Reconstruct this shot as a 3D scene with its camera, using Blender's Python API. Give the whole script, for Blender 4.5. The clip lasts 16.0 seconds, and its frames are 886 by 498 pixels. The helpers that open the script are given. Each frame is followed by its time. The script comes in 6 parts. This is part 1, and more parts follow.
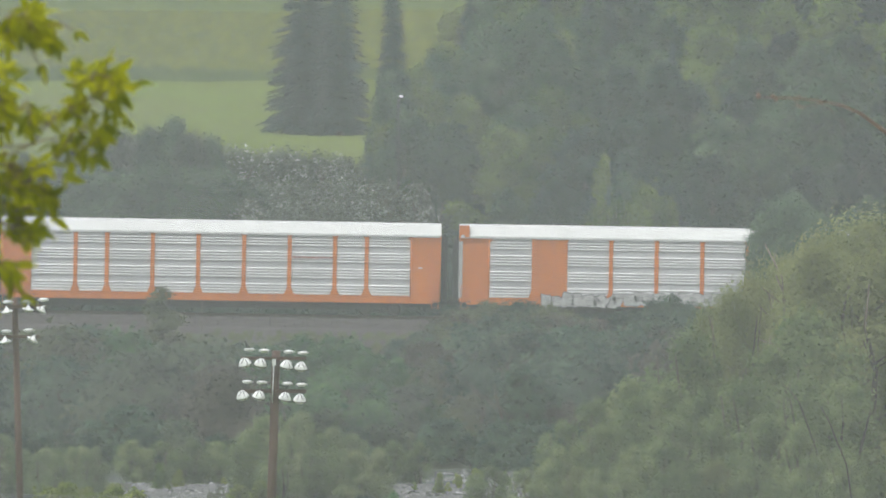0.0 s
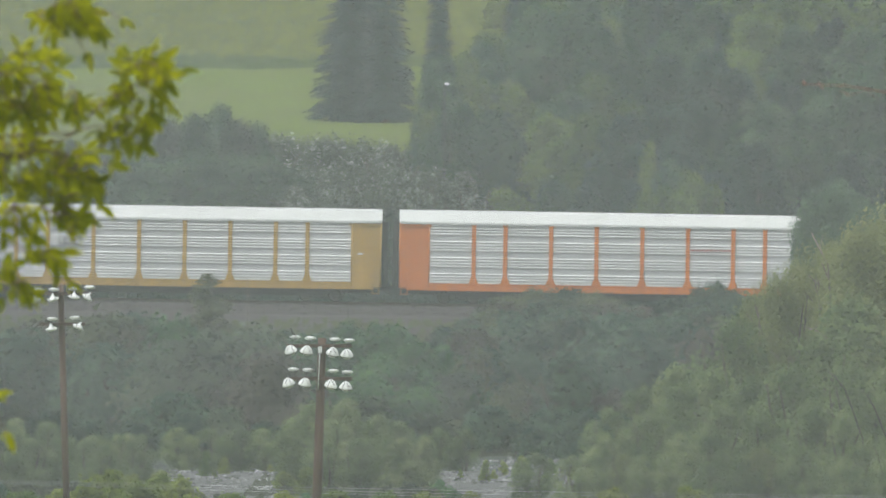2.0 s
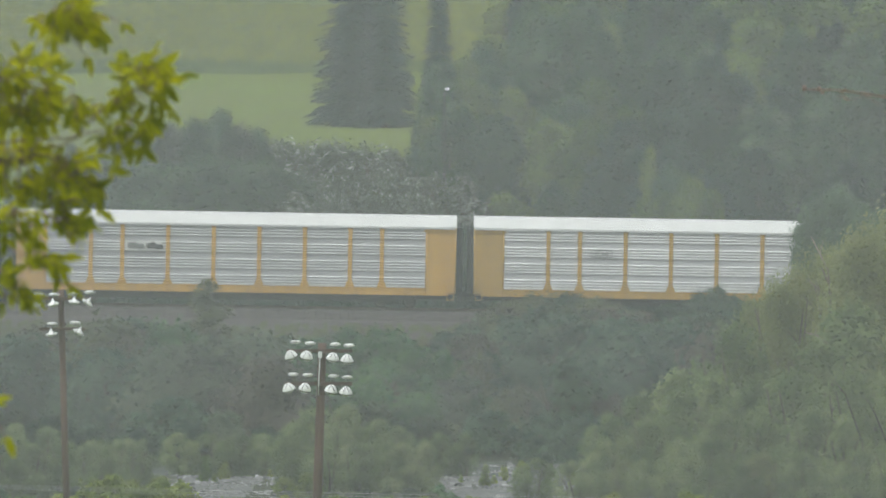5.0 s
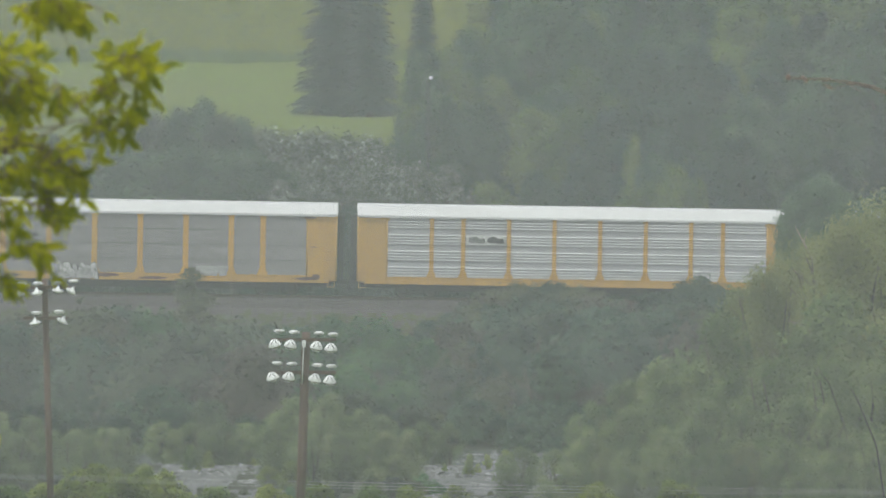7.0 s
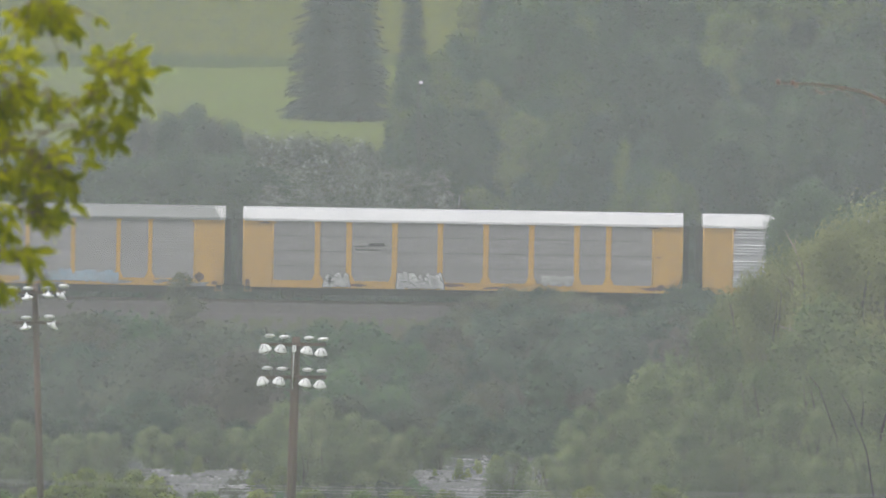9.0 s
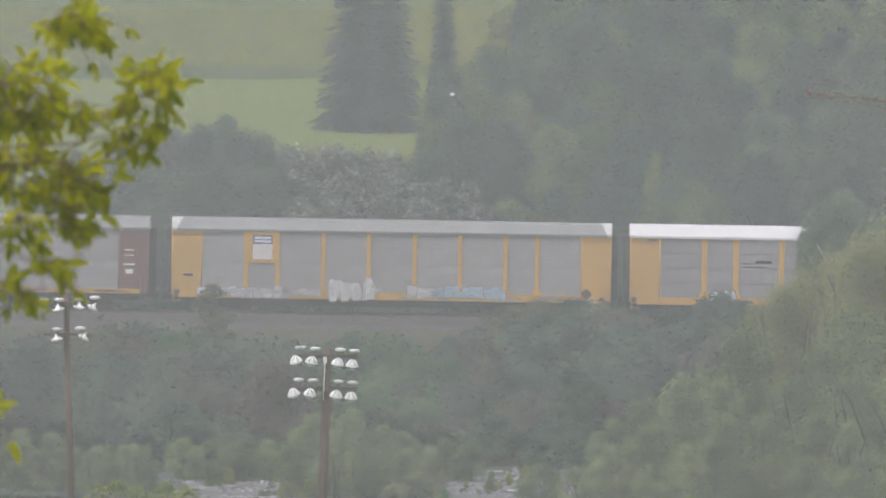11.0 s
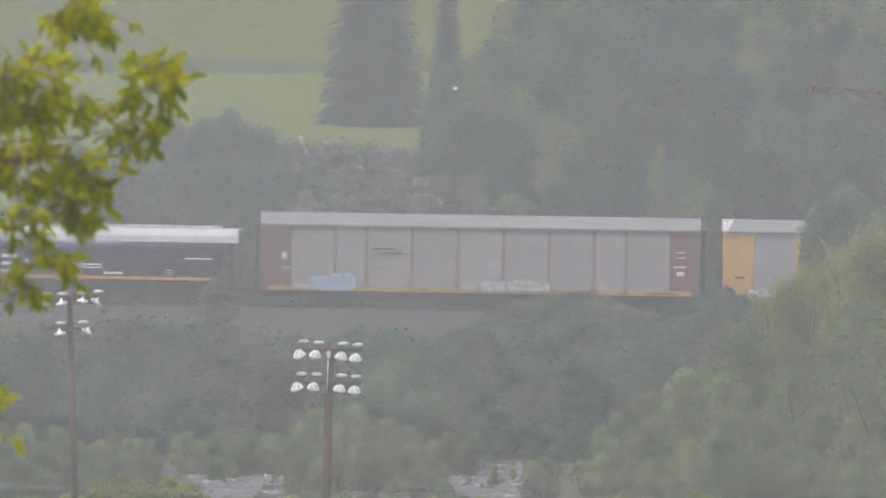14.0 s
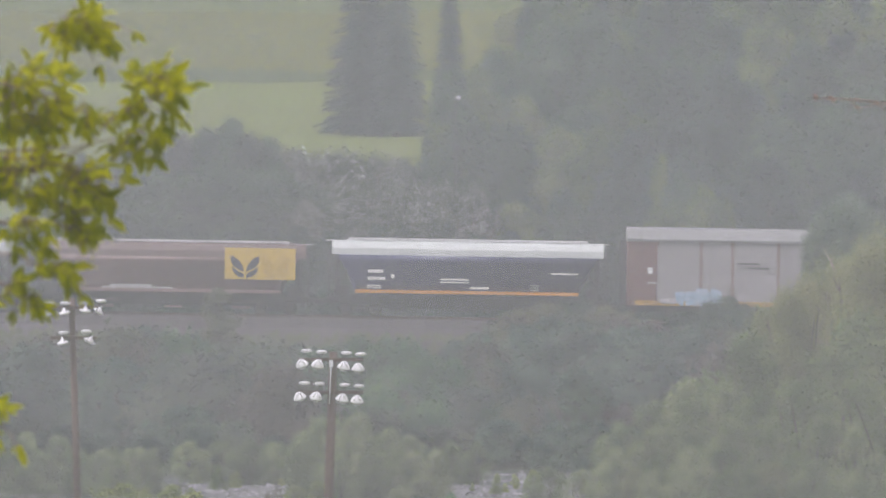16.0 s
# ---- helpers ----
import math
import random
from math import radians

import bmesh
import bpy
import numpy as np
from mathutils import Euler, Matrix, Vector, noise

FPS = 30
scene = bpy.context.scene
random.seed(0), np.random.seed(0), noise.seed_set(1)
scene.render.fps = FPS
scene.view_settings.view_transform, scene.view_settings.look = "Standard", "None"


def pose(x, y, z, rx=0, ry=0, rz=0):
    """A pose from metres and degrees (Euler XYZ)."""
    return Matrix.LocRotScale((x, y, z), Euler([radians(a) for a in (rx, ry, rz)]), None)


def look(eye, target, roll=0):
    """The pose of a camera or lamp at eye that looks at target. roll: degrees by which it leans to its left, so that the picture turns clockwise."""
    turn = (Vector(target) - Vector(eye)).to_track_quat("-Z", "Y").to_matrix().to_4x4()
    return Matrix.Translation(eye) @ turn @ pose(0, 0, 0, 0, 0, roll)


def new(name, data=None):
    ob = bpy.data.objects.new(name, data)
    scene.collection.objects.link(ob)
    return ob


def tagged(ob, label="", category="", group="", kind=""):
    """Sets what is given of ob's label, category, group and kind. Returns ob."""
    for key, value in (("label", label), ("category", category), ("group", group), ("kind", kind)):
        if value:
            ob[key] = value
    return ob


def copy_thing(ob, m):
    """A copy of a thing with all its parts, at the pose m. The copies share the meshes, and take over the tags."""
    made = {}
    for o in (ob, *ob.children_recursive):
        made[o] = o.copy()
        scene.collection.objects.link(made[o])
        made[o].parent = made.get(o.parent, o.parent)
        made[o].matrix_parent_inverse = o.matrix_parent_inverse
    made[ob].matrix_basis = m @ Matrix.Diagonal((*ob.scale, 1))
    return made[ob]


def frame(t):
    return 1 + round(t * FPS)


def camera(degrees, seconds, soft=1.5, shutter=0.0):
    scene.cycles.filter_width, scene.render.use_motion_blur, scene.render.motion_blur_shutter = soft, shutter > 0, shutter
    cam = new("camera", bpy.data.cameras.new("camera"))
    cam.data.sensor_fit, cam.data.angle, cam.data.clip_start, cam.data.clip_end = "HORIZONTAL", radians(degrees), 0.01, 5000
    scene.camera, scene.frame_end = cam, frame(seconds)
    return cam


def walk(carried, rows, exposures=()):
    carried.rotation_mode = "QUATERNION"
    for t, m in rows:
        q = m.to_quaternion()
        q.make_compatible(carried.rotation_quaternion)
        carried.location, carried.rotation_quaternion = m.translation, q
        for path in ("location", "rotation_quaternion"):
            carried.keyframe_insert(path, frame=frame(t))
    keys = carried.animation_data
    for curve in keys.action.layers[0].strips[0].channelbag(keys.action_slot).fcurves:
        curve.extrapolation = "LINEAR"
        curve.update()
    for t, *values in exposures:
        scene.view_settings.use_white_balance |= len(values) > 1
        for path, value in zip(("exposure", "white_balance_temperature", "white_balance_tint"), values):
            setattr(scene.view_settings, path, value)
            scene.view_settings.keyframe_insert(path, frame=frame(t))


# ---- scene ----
# ---- camera: a long lens on a hand-held camera that stands still and sways ----
F = 17100.0          # lens length in chart units; the chart's centre line is the eye level
EYE = Vector((0, 0, 12))
cam = camera(2 * math.degrees(math.atan(784 / F)), 16.0, soft=1.75)
# a long lens at a small stop: what hangs close to it is soft
cam.data.dof.use_dof, cam.data.dof.focus_distance, cam.data.dof.aperture_fstop = True, 560.0, 19.0


def aim(a, b):
    """The pose that looks a chart units left of north and b above the resting line."""
    return look(EYE, EYE + Vector((-a * 600 / F, 600, (b - 41) * 600 / F)))


SWAY = [(0, -98, 20.7), (0.2, -98.5, 21), (0.5, -101.8, 18.4), (0.7, -99.5, 16), (1, -86.4, 4.6), (1.2, -74.5, 9.8),
        (1.5, -52, 13.8), (1.7, -38, 14.8), (2, -16.8, -1.5), (2.2, -7.7, -8.4), (2.5, -6.1, -1.6), (3, 3.8, -6.9),
        (3.5, 6.2, 7.6), (3.7, -12, 14.6), (5.8, -16.8, -2.4), (5.9, -16.8, -5.4), (6, -19.9, -13.7), (6.2, -23.9, -19.6),
        (6.5, -35.2, -16.9), (7, -45.2, -12.3), (7.5, -49, -6.2), (8, -55.1, -10.8), (8.5, -62.7, -10.7),
        (8.6, -63.5, -3.8), (8.7, -64.3, -3.8), (10.8, -10, 4), (10.9, -7.7, 19.8), (11, -7.6, 16.9), (11.2, -4.7, 18.8),
        (11.5, -6.1, 9.1), (11.7, -2.7, 4.7), (12, -4.6, 0), (12.5, 0, 0), (13, -3.8, -4.6), (13.5, -4.5, -0.8),
        (14, -1.5, 6.2), (14.5, 2.3, 1.5), (15, 1.6, 12.3), (15.2, 1.4, 28.9), (15.5, -3, 26), (15.7, -0.7, 25.9),
        (16, 3.1, 22.9)]
walk(cam, [(t, aim(a, b)) for t, a, b in SWAY],
     exposures=[(0, 0.89, 6350, 10), (1.5, 0.83, 6330, 8), (3, 0.75, 6330, 7), (6.5, 0.73, 6330, 7), (8.5, 0.80, 6330, 13), (11, 0.87, 6340, 21), (13, 0.91, 6320, 24), (14.4, 0.9, 6305, 25), (15.2, 0.96, 6300, 26), (16, 0.97, 6290, 27)])

# ---- light: an overcast, rainy sky ----
world = bpy.data.worlds.new("overcast_sky")
scene.world = world
world.use_nodes = True
wn = world.node_tree
sky = wn.nodes.new("ShaderNodeTexSky")
sky.sky_type, sky.sun_disc = "NISHITA", False
sky.sun_elevation, sky.sun_rotation = radians(64), radians(224)
sky.dust_density, sky.air_density = 6.0, 1.6
grey = wn.nodes.new("ShaderNodeHueSaturation")
grey.inputs["Saturation"].default_value = 0.22
wn.links.new(sky.outputs[0], grey.inputs["Color"])
wn.links.new(grey.outputs[0], wn.nodes["Background"].inputs[0])
wn.nodes["Background"].inputs[1].default_value = 0.11
sun = new("sun", bpy.data.lights.new("sun", "SUN"))
sun.data.energy, sun.data.angle, sun.data.color = 1.5, radians(25), (0.97, 1.0, 0.95)
# the brightest part of the cloud stands behind the camera, to its left
sun.matrix_world = look((-40, -42, 120), (0, 0, 0))

# ---- materials ----


def mat(name, colour, rough=0.6, metal=0.0, second=None, scale=3.0, amount=0.5, bump=0.0, fine=40.0, streak=False,
        spread=0.0, edge=(0.45, 0.95), grain=None, each=0.0, gloss=0.5):
    """A painted or weathered surface: two colours mixed by a coarse and a fine noise, with a little relief."""
    m = bpy.data.materials.new(name)
    m.use_nodes = True
    nt = m.node_tree
    b = nt.nodes["Principled BSDF"]
    b.inputs["Roughness"].default_value, b.inputs["Metallic"].default_value = rough, metal
    b.inputs["Specular IOR Level"].default_value = gloss
    tc = nt.nodes.new("ShaderNodeTexCoord")
    mp = nt.nodes.new("ShaderNodeMapping")
    mp.inputs["Scale"].default_value = grain or ((1, 1, 0.12) if streak else (1, 1, 1))
    nt.links.new(tc.outputs["Object"], mp.inputs[0])
    n1 = nt.nodes.new("ShaderNodeTexNoise")
    n1.inputs["Scale"].default_value, n1.inputs["Detail"].default_value = scale, 6
    nt.links.new(mp.outputs[0], n1.inputs["Vector"])
    n2 = nt.nodes.new("ShaderNodeTexNoise")
    n2.inputs["Scale"].default_value, n2.inputs["Detail"].default_value = fine, 3
    nt.links.new(tc.outputs["Object"], n2.inputs["Vector"])
    add = nt.nodes.new("ShaderNodeMath")
    add.operation = "MULTIPLY_ADD"
    add.inputs[1].default_value = 0.35
    nt.links.new(n2.outputs[0], add.inputs[0])
    nt.links.new(n1.outputs[0], add.inputs[2])
    if each:
        # every loose piece of the mesh has its own tone
        geo = nt.nodes.new("ShaderNodeNewGeometry")
        own = nt.nodes.new("ShaderNodeMath")
        own.operation = "MULTIPLY_ADD"
        own.inputs[1].default_value = each
        nt.links.new(geo.outputs["Random Per Island"], own.inputs[0])
        nt.links.new(add.outputs[0], own.inputs[2])
        add = own
    ramp = nt.nodes.new("ShaderNodeMapRange")
    ramp.inputs[1].default_value, ramp.inputs[2].default_value = edge
    ramp.inputs[3].default_value, ramp.inputs[4].default_value = 0.0, amount
    nt.links.new(add.outputs[0], ramp.inputs[0])
    mix = nt.nodes.new("ShaderNodeMix")
    mix.data_type = "RGBA"
    second = second or tuple(c * 0.55 for c in colour)
    mix.inputs[6].default_value, mix.inputs[7].default_value = (*colour, 1), (*second, 1)
    nt.links.new(ramp.outputs[0], mix.inputs[0])
    out = mix.outputs[2]
    if spread:
        info = nt.nodes.new("ShaderNodeObjectInfo")
        hs = nt.nodes.new("ShaderNodeHueSaturation")
        mr = nt.nodes.new("ShaderNodeMapRange")
        mr.inputs[3].default_value, mr.inputs[4].default_value = 1 - spread, 1 + spread
        nt.links.new(info.outputs["Random"], mr.inputs[0])
        nt.links.new(mr.outputs[0], hs.inputs["Value"])
        nt.links.new(out, hs.inputs["Color"])
        out = hs.outputs[0]
    nt.links.new(out, b.inputs["Base Color"])
    if bump:
        bp = nt.nodes.new("ShaderNodeBump")
        bp.inputs["Strength"].default_value, bp.inputs["Distance"].default_value = bump, 0.02
        nt.links.new(add.outputs[0], bp.inputs["Height"])
        nt.links.new(bp.outputs[0], b.inputs["Normal"])
    return m


def leaf_mat(name, low, high, through_light=0.5, rough=0.55, vary=0.3):
    """Foliage: each leaf its own mix of two greens, each plant its own tone, with light passing through."""
    m = bpy.data.materials.new(name)
    m.use_nodes = True
    nt = m.node_tree
    b = nt.nodes["Principled BSDF"]
    b.inputs["Roughness"].default_value = rough
    b.inputs["Specular IOR Level"].default_value = 0.12
    geo = nt.nodes.new("ShaderNodeNewGeometry")
    info = nt.nodes.new("ShaderNodeObjectInfo")
    tc = nt.nodes.new("ShaderNodeTexCoord")
    nz = nt.nodes.new("ShaderNodeTexNoise")
    nz.inputs["Scale"].default_value, nz.inputs["Detail"].default_value = 0.55, 2
    nt.links.new(tc.outputs["Object"], nz.inputs["Vector"])
    add = nt.nodes.new("ShaderNodeMath")
    add.operation = "MULTIPLY_ADD"
    add.inputs[1].default_value = 0.13
    nt.links.new(geo.outputs["Random Per Island"], add.inputs[0])
    nt.links.new(nz.outputs[0], add.inputs[2])
    mr0 = nt.nodes.new("ShaderNodeMapRange")
    mr0.inputs[1].default_value, mr0.inputs[2].default_value = 0.33, 0.8
    nt.links.new(add.outputs[0], mr0.inputs[0])
    mix = nt.nodes.new("ShaderNodeMix")
    mix.data_type = "RGBA"
    mix.inputs[6].default_value, mix.inputs[7].default_value = (*low, 1), (*high, 1)
    nt.links.new(mr0.outputs[0], mix.inputs[0])
    hs = nt.nodes.new("ShaderNodeHueSaturation")
    mr = nt.nodes.new("ShaderNodeMapRange")
    mr.inputs[3].default_value, mr.inputs[4].default_value = 1 - vary, 1 + vary
    nt.links.new(info.outputs["Random"], mr.inputs[0])
    nt.links.new(mr.outputs[0], hs.inputs["Value"])
    mr2 = nt.nodes.new("ShaderNodeMapRange")
    mr2.inputs[3].default_value, mr2.inputs[4].default_value = 0.515, 0.485
    nt.links.new(info.outputs["Random"], mr2.inputs[0])
    nt.links.new(mr2.outputs[0], hs.inputs["Hue"])
    hs.inputs["Saturation"].default_value = 1.2
    nt.links.new(mix.outputs[2], hs.inputs["Color"])
    nt.links.new(hs.outputs[0], b.inputs["Base Color"])
    tr = nt.nodes.new("ShaderNodeBsdfTranslucent")
    nt.links.new(hs.outputs[0], tr.inputs["Color"])
    ms = nt.nodes.new("ShaderNodeMixShader")
    ms.inputs[0].default_value = through_light
    nt.links.new(b.outputs[0], ms.inputs[1])
    nt.links.new(tr.outputs[0], ms.inputs[2])
    nt.links.new(ms.outputs[0], nt.nodes["Material Output"].inputs[0])
    return m


WHITE = mat("white_paint", (0.62, 0.625, 0.62), 0.5, second=(0.47, 0.47, 0.455), scale=1.2, amount=0.35, streak=True)
GREY_ROOF = mat("weathered_zinc_roof", (0.205, 0.212, 0.208), 0.55, second=(0.145, 0.148, 0.145), scale=0.8, amount=0.6)
RIB = mat("bright_zinc_rib", (0.8, 0.8, 0.8), 0.5, second=(0.6, 0.6, 0.6), scale=1.5, amount=0.35, spread=0.04)
MESH_ZINC = mat("perforated_zinc", (0.55, 0.555, 0.565), 0.6, second=(0.45, 0.45, 0.46), scale=1.4, amount=0.5, spread=0.05)
DULL_ZINC = mat("dull_zinc", (0.3, 0.292, 0.292), 0.6, second=(0.19, 0.18, 0.18), scale=2.2, amount=0.8, spread=0.06, grain=(0.12, 1, 2.2))
DULL_RIB = mat("dull_zinc_rib", (0.42, 0.41, 0.405), 0.6, second=(0.22, 0.21, 0.2), scale=2.2, amount=0.8, spread=0.08, grain=(0.12, 1, 2.2))
ORANGE = mat("orange_paint", (0.66, 0.2, 0.032), 0.5, second=(0.42, 0.12, 0.05), scale=1.5, amount=0.5, streak=True)
YELLOW = mat("yellow_paint", (0.6, 0.35, 0.07), 0.5, second=(0.36, 0.22, 0.09), scale=1.5, amount=0.5, streak=True)
DULL_YELLOW = mat("faded_yellow_paint", (0.5, 0.3, 0.06), 0.55, second=(0.3, 0.2, 0.07), scale=1.5, amount=0.6, streak=True)
BROWN = mat("brown_paint", (0.13, 0.075, 0.06), 0.6, second=(0.08, 0.055, 0.045), scale=1.5, amount=0.6, streak=True)
FADED_BROWN = mat("faded_brown_paint", (0.185, 0.088, 0.083), 0.6, second=(0.12, 0.08, 0.072), scale=1.5, amount=0.6, streak=True)
HOPPER_BROWN = mat("sun_bleached_brown_paint", (0.2, 0.125, 0.115), 0.6, second=(0.26, 0.19, 0.175), scale=1.0, amount=0.7, streak=True)
# the body's brown made darker, to offset the sky light on the roof
HOPPER_ROOF = mat("darkened_brown_roof", (0.115, 0.075, 0.068), 0.7, second=(0.15, 0.11, 0.1), scale=1.0, amount=0.7)
FADED_YELLOW = mat("faded_emblem_yellow", (0.55, 0.37, 0.045), 0.6, scale=5, amount=0.4)
CHALKY_BROWN = mat("chalky_brown_paint", (0.25, 0.19, 0.175), 0.6, second=(0.19, 0.15, 0.14), scale=1.5, amount=0.6, streak=True)
DIM_ZINC = mat("dimmed_perforated_zinc", (0.47, 0.475, 0.485), 0.6, second=(0.36, 0.36, 0.37), scale=1.4, amount=0.5, spread=0.05)
DIM_RIB = mat("dimmed_zinc_rib", (0.64, 0.645, 0.65), 0.5, second=(0.48, 0.48, 0.48), scale=1.5, amount=0.4, spread=0.04)
NAVY = mat("navy_paint", (0.045, 0.05, 0.125), 0.5, second=(0.062, 0.064, 0.125), scale=1.5, amount=0.5, streak=True)
BLACK = mat("grimy_steel", (0.022, 0.02, 0.024), 0.8, second=(0.036, 0.031, 0.034), scale=4, amount=0.7)
WHEEL = mat("wheel_steel", (0.06, 0.05, 0.045), 0.6, 0.5)
LINE_ORANGE = mat("orange_stripe", (0.62, 0.27, 0.04), 0.5, scale=2, amount=0.4)
MARK_WHITE = mat("white_marking", (0.72, 0.72, 0.7), 0.6, scale=5, amount=0.4)
MARK_DARK = mat("dark_marking", (0.05, 0.05, 0.055), 0.6, scale=5, amount=0.4)
MARK_RED = mat("red_marking", (0.36, 0.06, 0.05), 0.6, scale=5, amount=0.4)
MARK_BLUE = mat("blue_marking", (0.06, 0.10, 0.26), 0.6, scale=5, amount=0.4)
SPRAY_BLUE = mat("pale_blue_spray", (0.25, 0.4, 0.52), 0.6, second=(0.5, 0.56, 0.6), scale=3, amount=0.9)
PALE_RED = mat("faded_red_marking", (0.68, 0.55, 0.52), 0.6, scale=5, amount=0.4)
HOPPER_WHITE = mat("chalky_white_paint", (0.52, 0.56, 0.53), 0.5, second=(0.39, 0.42, 0.4), scale=1.2, amount=0.5, streak=True)
SPRAY_WHITE = mat("white_spray", (0.64, 0.64, 0.63), 0.6, second=(0.22, 0.22, 0.22), scale=2.5, amount=0.6)
PANEL_YELLOW = mat("yellow_panel", (0.66, 0.45, 0.05), 0.5, second=(0.5, 0.36, 0.08), scale=2, amount=0.5)
PALE_GREY = mat("pale_grey_paint", (0.5, 0.5, 0.48), 0.5, scale=2, amount=0.4)
WOOD_POLE = mat("creosoted_pole", (0.065, 0.035, 0.025), 0.85, second=(0.11, 0.07, 0.05), scale=4, amount=0.7, bump=0.4, streak=True)
LAMP_WHITE = mat("enamelled_reflector", (0.85, 0.86, 0.86), 0.3, second=(0.6, 0.6, 0.6), scale=8, amount=0.3)
LAMP_GREY = mat("cast_aluminium", (0.7, 0.71, 0.71), 0.5, 0.0, scale=8, amount=0.3)
WIRE = mat("bare_wire", (0.5, 0.5, 0.5), 0.5, 0.3)
BARK = mat("bark", (0.12, 0.095, 0.075), 0.85, second=(0.07, 0.055, 0.045), scale=6, amount=0.8, bump=0.5)
PALE_BARK = mat("pale_dead_wood", (0.32, 0.27, 0.22), 0.85, second=(0.2, 0.16, 0.13), scale=6, amount=0.8, bump=0.5)
TWIG_BARK = mat("twig_bark", (0.17, 0.1, 0.065), 0.8, second=(0.07, 0.045, 0.03), scale=30, amount=0.8)
BALLAST = mat("ballast_stone", (0.05, 0.042, 0.043), 0.9, second=(0.03, 0.026, 0.028), scale=1.6, amount=0.9, bump=0.6, fine=9)
RAIL = mat("rail_steel", (0.12, 0.09, 0.075), 0.5, 0.6)
SLEEPER = mat("sleeper_timber", (0.08, 0.065, 0.055), 0.85, scale=5, amount=0.7)
GRAVEL = mat("wet_gravel", (0.105, 0.104, 0.105), 0.7, second=(0.04, 0.041, 0.039), scale=2.5, amount=1.0, bump=0.6, fine=9, edge=(0.5, 0.85))
STONE = mat("river_stone", (0.3, 0.298, 0.3), 0.6, second=(0.045, 0.045, 0.042), scale=1.2, amount=1.0, bump=0.4, edge=(0.75, 1.25), each=0.8)
ROUGH_GRASS = mat("rough_meadow", (0.1, 0.128, 0.03), 0.9, second=(0.068, 0.1, 0.03), scale=0.35, amount=1.0, bump=0.5, fine=1.6, edge=(0.48, 0.9), grain=(1, 0.1, 0.2), gloss=0.05)
FIELD = mat("mown_field", (0.115, 0.16, 0.024), 0.9, second=(0.118, 0.136, 0.036), scale=0.08, amount=1.0, bump=0.3, fine=1.5, edge=(0.5, 0.9), grain=(1, 0.3, 0.3), gloss=0.05)
WOOD_FLOOR = mat("woodland_floor", (0.045, 0.055, 0.035), 0.95, second=(0.03, 0.035, 0.025), scale=0.3, amount=1.0, bump=0.5, fine=2.0, gloss=0.05)
BANK = mat("weedy_bank", (0.055, 0.06, 0.043), 0.95, second=(0.038, 0.042, 0.032), scale=0.25, amount=1.0, bump=0.6, fine=2.0, gloss=0.05)

SHRUB_DARK = leaf_mat("dark_shrub_leaves", (0.028, 0.054, 0.045), (0.11, 0.158, 0.11), vary=0.38)
SHRUB_GREY = leaf_mat("grey_shrub_leaves", (0.046, 0.068, 0.05), (0.138, 0.162, 0.112), vary=0.35)
SHRUB_GREEN = leaf_mat("green_shrub_leaves", (0.043, 0.1, 0.054), (0.124, 0.212, 0.093), vary=0.35)
SHRUB_LIGHT = leaf_mat("yellow_green_leaves", (0.13, 0.172, 0.052), (0.22, 0.25, 0.09))
WILLOW = leaf_mat("willow_leaves", (0.112, 0.155, 0.08), (0.232, 0.275, 0.15))
PALE_WILLOW = leaf_mat("pale_willow_leaves", (0.15, 0.19, 0.11), (0.25, 0.288, 0.168), vary=0.2)
OLIVE_WILLOW = leaf_mat("olive_willow_leaves", (0.175, 0.198, 0.1), (0.25, 0.27, 0.138), vary=0.15)
WOOD_LEAF = leaf_mat("woodland_leaves", (0.03, 0.062, 0.042), (0.09, 0.145, 0.078), vary=0.33)
# dark trees, and the bush row whose colour stands in for under-car shade
WOOD_DARK = leaf_mat("dark_woodland_and_shade_leaves", (0.022, 0.042, 0.036), (0.052, 0.084, 0.066))
WOOD_LIGHT = leaf_mat("light_woodland_leaves", (0.065, 0.115, 0.04), (0.15, 0.2, 0.065))
ALDER = leaf_mat("alder_leaves", (0.06, 0.1, 0.072), (0.155, 0.21, 0.135), vary=0.12)
WEEDS = leaf_mat("meadow_weeds", (0.08, 0.115, 0.04), (0.2, 0.22, 0.062), 0.4, 0.55, 0.12)
HAZEL = leaf_mat("olive_bush_leaves", (0.062, 0.078, 0.05), (0.165, 0.175, 0.105))
SHRUB_BROWN = leaf_mat("brownish_twiggy_leaves", (0.065, 0.065, 0.055), (0.115, 0.105, 0.09))
NEEDLES = leaf_mat("spruce_needles", (0.016, 0.036, 0.034), (0.05, 0.09, 0.075), 0.15)
BLOSSOM = leaf_mat("silvery_leaf_undersides", (0.24, 0.25, 0.24), (0.42, 0.42, 0.4), 0.3)
ASH_LEAF = leaf_mat("ash_leaves", (0.165, 0.255, 0.055), (0.45, 0.42, 0.032), 0.7, 0.5, 0.4)
EDGE_WEEDS = leaf_mat("field_edge_weeds", (0.085, 0.118, 0.045), (0.145, 0.18, 0.075), 0.4, 0.55, 0.12)
GRASS_BLADE = leaf_mat("grass_blades", (0.055, 0.066, 0.04), (0.085, 0.1, 0.054), 0.35)

# ---- building helpers ----


def part(name, bm, material, parent, label=""):
    """Links a bmesh as one mesh object under a thing or a part."""
    me = bpy.data.meshes.new(name)
    bm.to_mesh(me)
    bm.free()
    for m in material if isinstance(material, (list, tuple)) else [material]:
        me.materials.append(m)
    return piece(name, me, parent, label=label)


